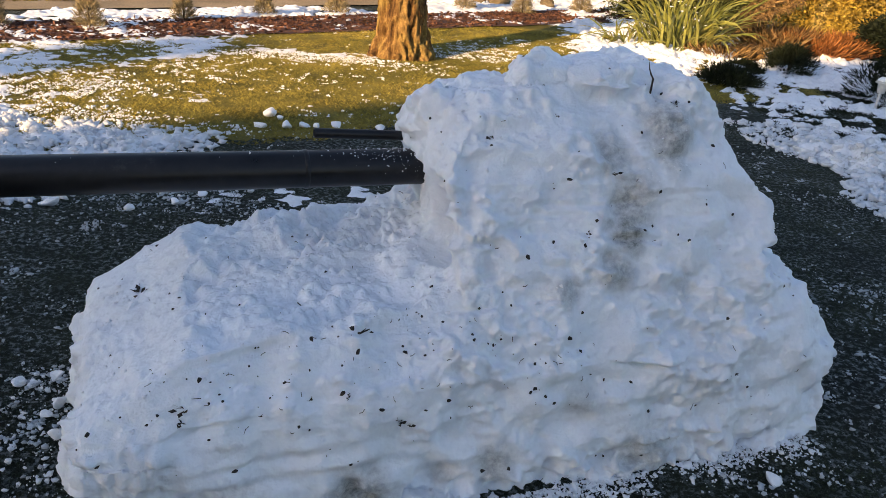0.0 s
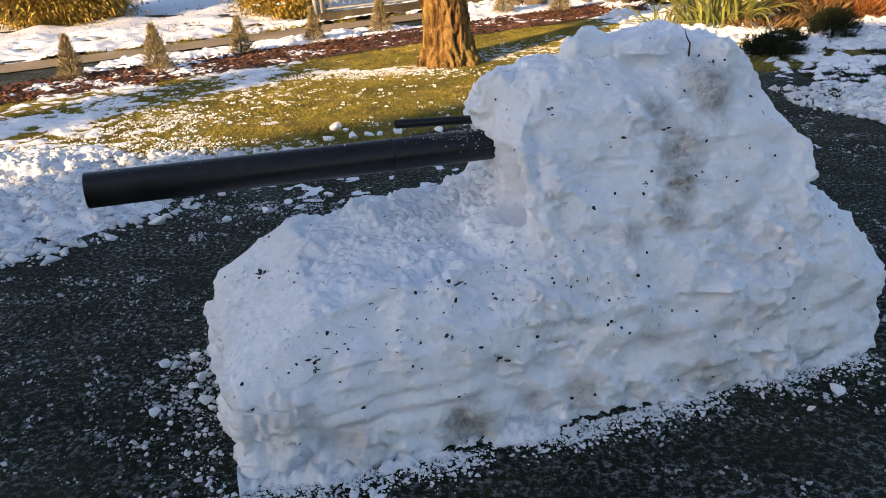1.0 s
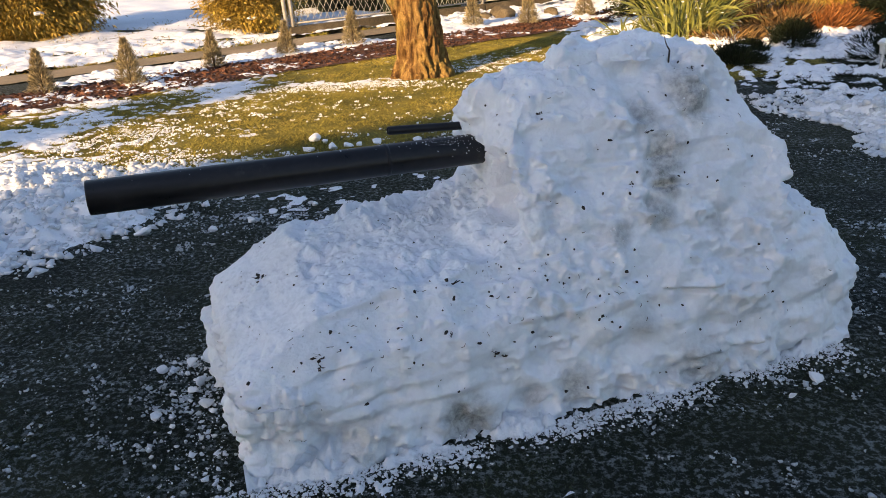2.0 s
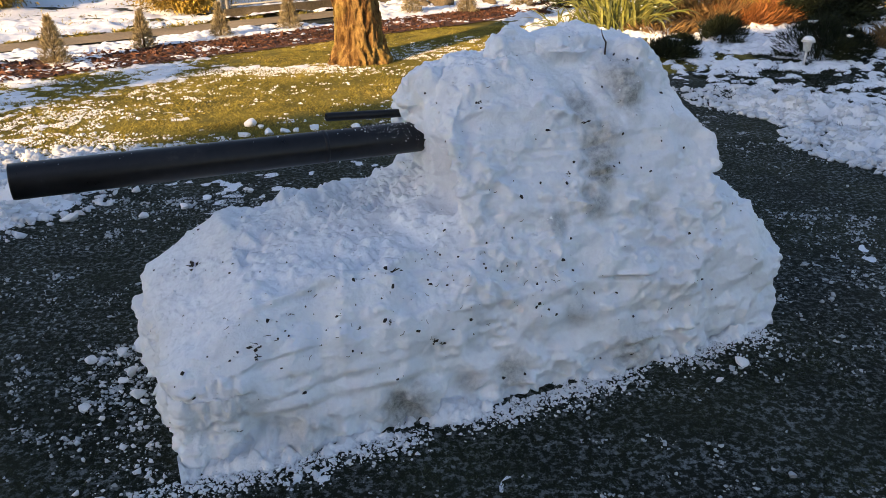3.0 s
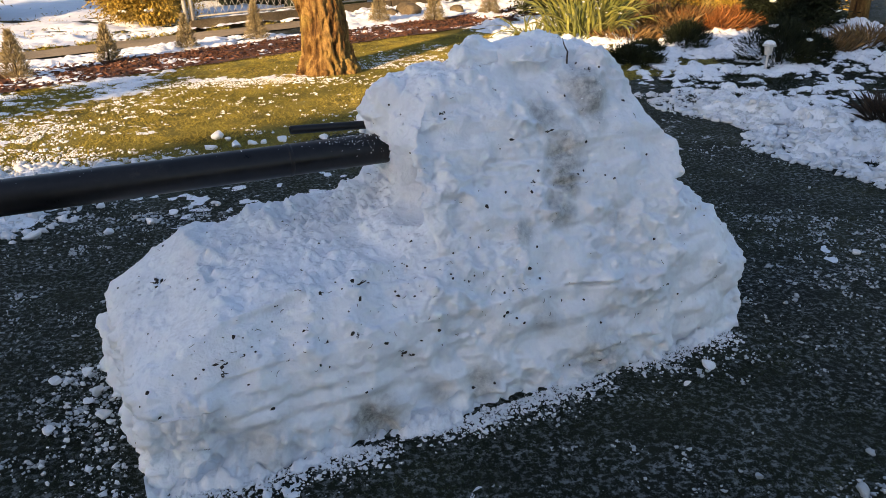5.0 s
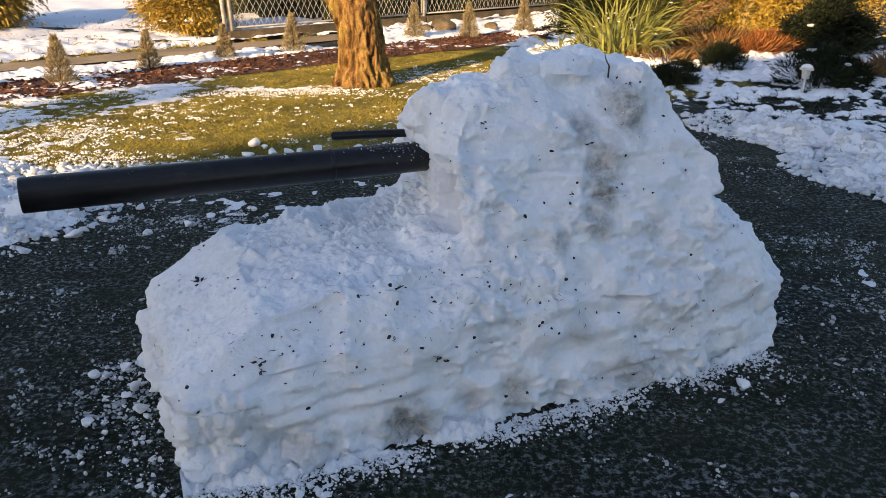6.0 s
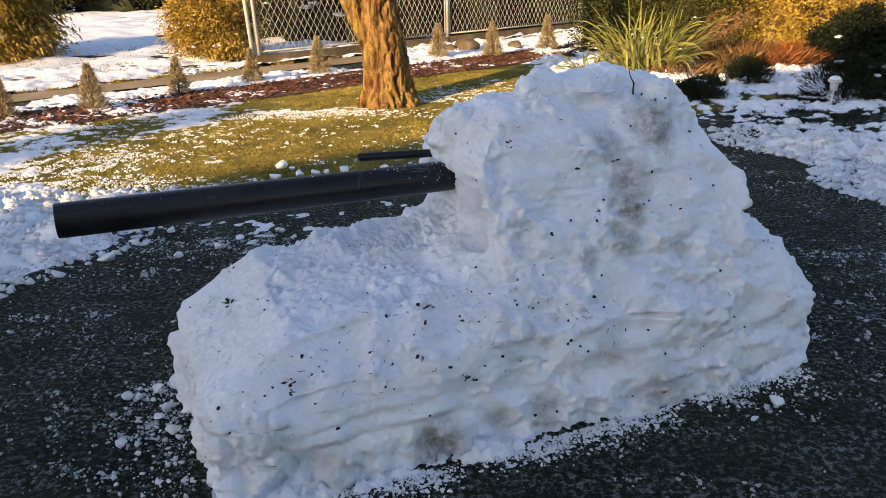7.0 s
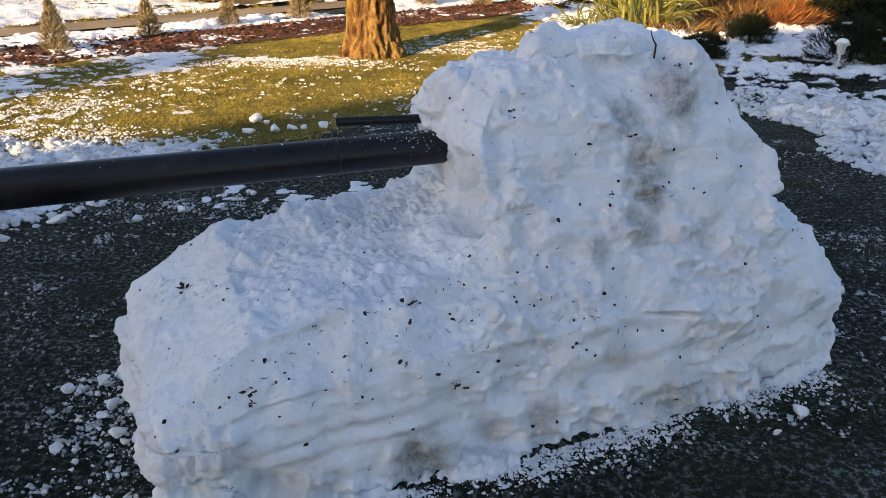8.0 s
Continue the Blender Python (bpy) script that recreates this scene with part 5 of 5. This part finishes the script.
plume(2.95, 10.1, 420)

# ---- fence ----
def fence():
    top = tagged(new("fence"), "wire mesh fence on a low concrete plinth with steel posts", "fence")
    top.matrix_world = Matrix.Translation((*place(4.95, 11.05), 0)) @ pose(0, 0, 0, 0, 0, 40)
    bays = ((0.0, 3.93), (3.93, 7.6), (7.6, 11.2))
    for a, b in bays:
        bm = bmesh.new()
        bmesh.ops.create_cube(bm, size=1.0, matrix=Matrix.Translation(((a + b) / 2, 0, 0.03)) @ Matrix.Diagonal((b - a - 0.02, 0.16, 0.26, 1)))
        bmesh.ops.bevel(bm, geom=bm.edges[:], offset=0.012, segments=2, affect='EDGES')
        part("plinth", bm, MAT_CONC, top)
        pieces = []
        w, h, z0, z1 = 0.115, 0.20, 0.20, 1.62
        for i in range(int((b - a - 0.1) / (w / 2)) - 1):
            x0 = a + 0.08 + i * w / 2
            pts, k, z = [], i % 2, z0
            while z <= z1:
                pts.append((x0 + (w / 2 if k % 2 else 0), 0.006 * (1 if k % 2 else -1), z))
                z += h / 2
                k += 1
            pieces.append(tube(pts, [0.0042] * len(pts), 4, False))
        part("wire_mesh", mesh_from("wire_mesh", *joined(pieces), MAT_POST), MAT_POST, top, "galvanised diamond wire mesh")
        for z in (0.21, 1.63):
            part("rail", mesh_from("rail", *tube([(a + 0.03, 0, z), (b - 0.03, 0, z)], [0.014, 0.014], 8), MAT_POST), MAT_POST, top)
        for x in (a + 0.055, b - 0.055):
            part("frame_bar", mesh_from("frame_bar", *tube([(x, 0, 0.2), (x, 0, 1.64)], [0.015, 0.015], 8), MAT_POST), MAT_POST, top)
    for x, lean in ((0.0, -0.10), (0.10, -0.06), (3.93, 0.0), (7.6, 0.0), (11.2, 0.0)):
        part("post", mesh_from("post", *tube([(x, 0.0, -0.1), (x + lean * 0.5, 0.0, 0.85), (x + lean, 0, 1.75)], [0.032, 0.031, 0.03], 14), MAT_POST), MAT_POST, top)


fence()


# ---- stones at the foot of the fence ----
for k, (x, y, r) in enumerate(((0.05, 13.2, 0.20), (-0.25, 13.0, 0.13), (0.9, 13.3, 0.12))):
    ob = part("stone", rock(r, 70 + k, 0.7, 3), MAT_CONC, None)
    ob.location = (x, y, r * 0.3)
    tagged(ob, "weathered grey-brown stone lying by the fence", "stone", group="stones by the fence")


# ---- garden lamp ----
def garden_lamp():
    m_white, n, l, b = principled("aged_white_plastic", 0.5, 0.0, (0.55, 0.55, 0.53))
    pos = n.new("ShaderNodeTexCoord").outputs["Object"]
    l.new(ramp_of(n, l, noise_of(n, l, pos, 30, 4), [(0.3, (0.40, 0.39, 0.37)), (0.65, (0.62, 0.62, 0.60))]), b.inputs["Base Color"])
    top = tagged(new("garden_lamp"), "small pale solar garden lamp on a stake with snow on top", "garden lamp")
    top.matrix_world = pose(3.62, 7.10, 0.0, 0, 2, 0)

    def turned(name, prof, label=""):
        k, verts, faces = 20, [], []
        for z, r in prof:
            verts += [(r * math.cos(6.28318 * i / k), r * math.sin(6.28318 * i / k), z) for i in range(k)]
        for j in range(len(prof) - 1):
            for i in range(k):
                p, q = j * k + i, j * k + (i + 1) % k
                faces.append((p, q, q + k, p + k))
        faces += [tuple(range(k))[::-1], tuple(range((len(prof) - 1) * k, len(prof) * k))]
        return part(name, mesh_from(name, verts, faces, m_white if name != "snow_cap" else MAT_SNOW), m_white, top, label)

    turned("stake", [(-0.08, 0.004), (0.0, 0.011), (0.17, 0.012)])
    turned("lantern", [(0.165, 0.026), (0.172, 0.034), (0.25, 0.044), (0.256, 0.046)])
    turned("roof", [(0.254, 0.066), (0.262, 0.070), (0.275, 0.058), (0.292, 0.03)])
    turned("snow_cap", [(0.276, 0.058), (0.292, 0.052), (0.306, 0.034), (0.312, 0.012)], "thin cap of snow")


garden_lamp()


# ---- dark hedge far behind ----
for k in range(9):
    x, y = -24 + 2.6 * k, 27.5 + 0.6 * k + 0.5 * (k % 3)
    shrub("far_hedge_conifer", x, y, 2.0, 1.5, 3.2, 18000, 0.28, 0.09, MAT_HEDGE, "dark conifer in a hedge far behind", "conifer", 500 + k, 0.3, 0, 0.6, 60, group="far dark hedge")
# bare trunk in the shade of the border
tagged(new("border_trunk", mesh_from("border_trunk", *tube([(6.7, 10.9, -0.05), (6.72, 10.9, 0.6), (6.68, 10.95, 1.6), (6.75, 11.0, 3.0)], [0.15, 0.12, 0.10, 0.07], 12, True, 0.1, 5), MAT_BARK)), "dark bare trunk standing in the planted border", "tree trunk")


# ---- dry grass along the path and in the snow field ----
def field_grass():
    rng = np.random.default_rng(77)
    n = 26000
    q, k = rng.uniform(-12, 9, n), 10.72 + np.abs(rng.normal(0, 0.10, n))
    k = np.where(rng.random(n) < 0.55, 10.7 + rng.random(n) ** 1.5 * 6, k)
    x, y = place(q, k)
    ok = fbm(flat(x, y), 0.35, 3, 66) + 0.12 * rng.random(n) > 0.60
    x, y = x[ok], y[ok]
    n = len(x)
    d = rng.normal(size=(n, 3)) * np.array([0.7, 0.7, 0.2]) + np.array([0, 0, 0.9])
    v, f = leaves(np.stack([x, y, np.full(n, 0.0)], 1), d, rng.uniform(0.04, 0.13, n), rng.uniform(0.008, 0.016, n), 0.3, 78)
    tagged(new("field_grass", quick_mesh("field_grass", v, f, MAT_SUNLIT_LAWN)), "dry grass tufts poking through the snow beside the path", "grass", kind="stuff")


field_grass()
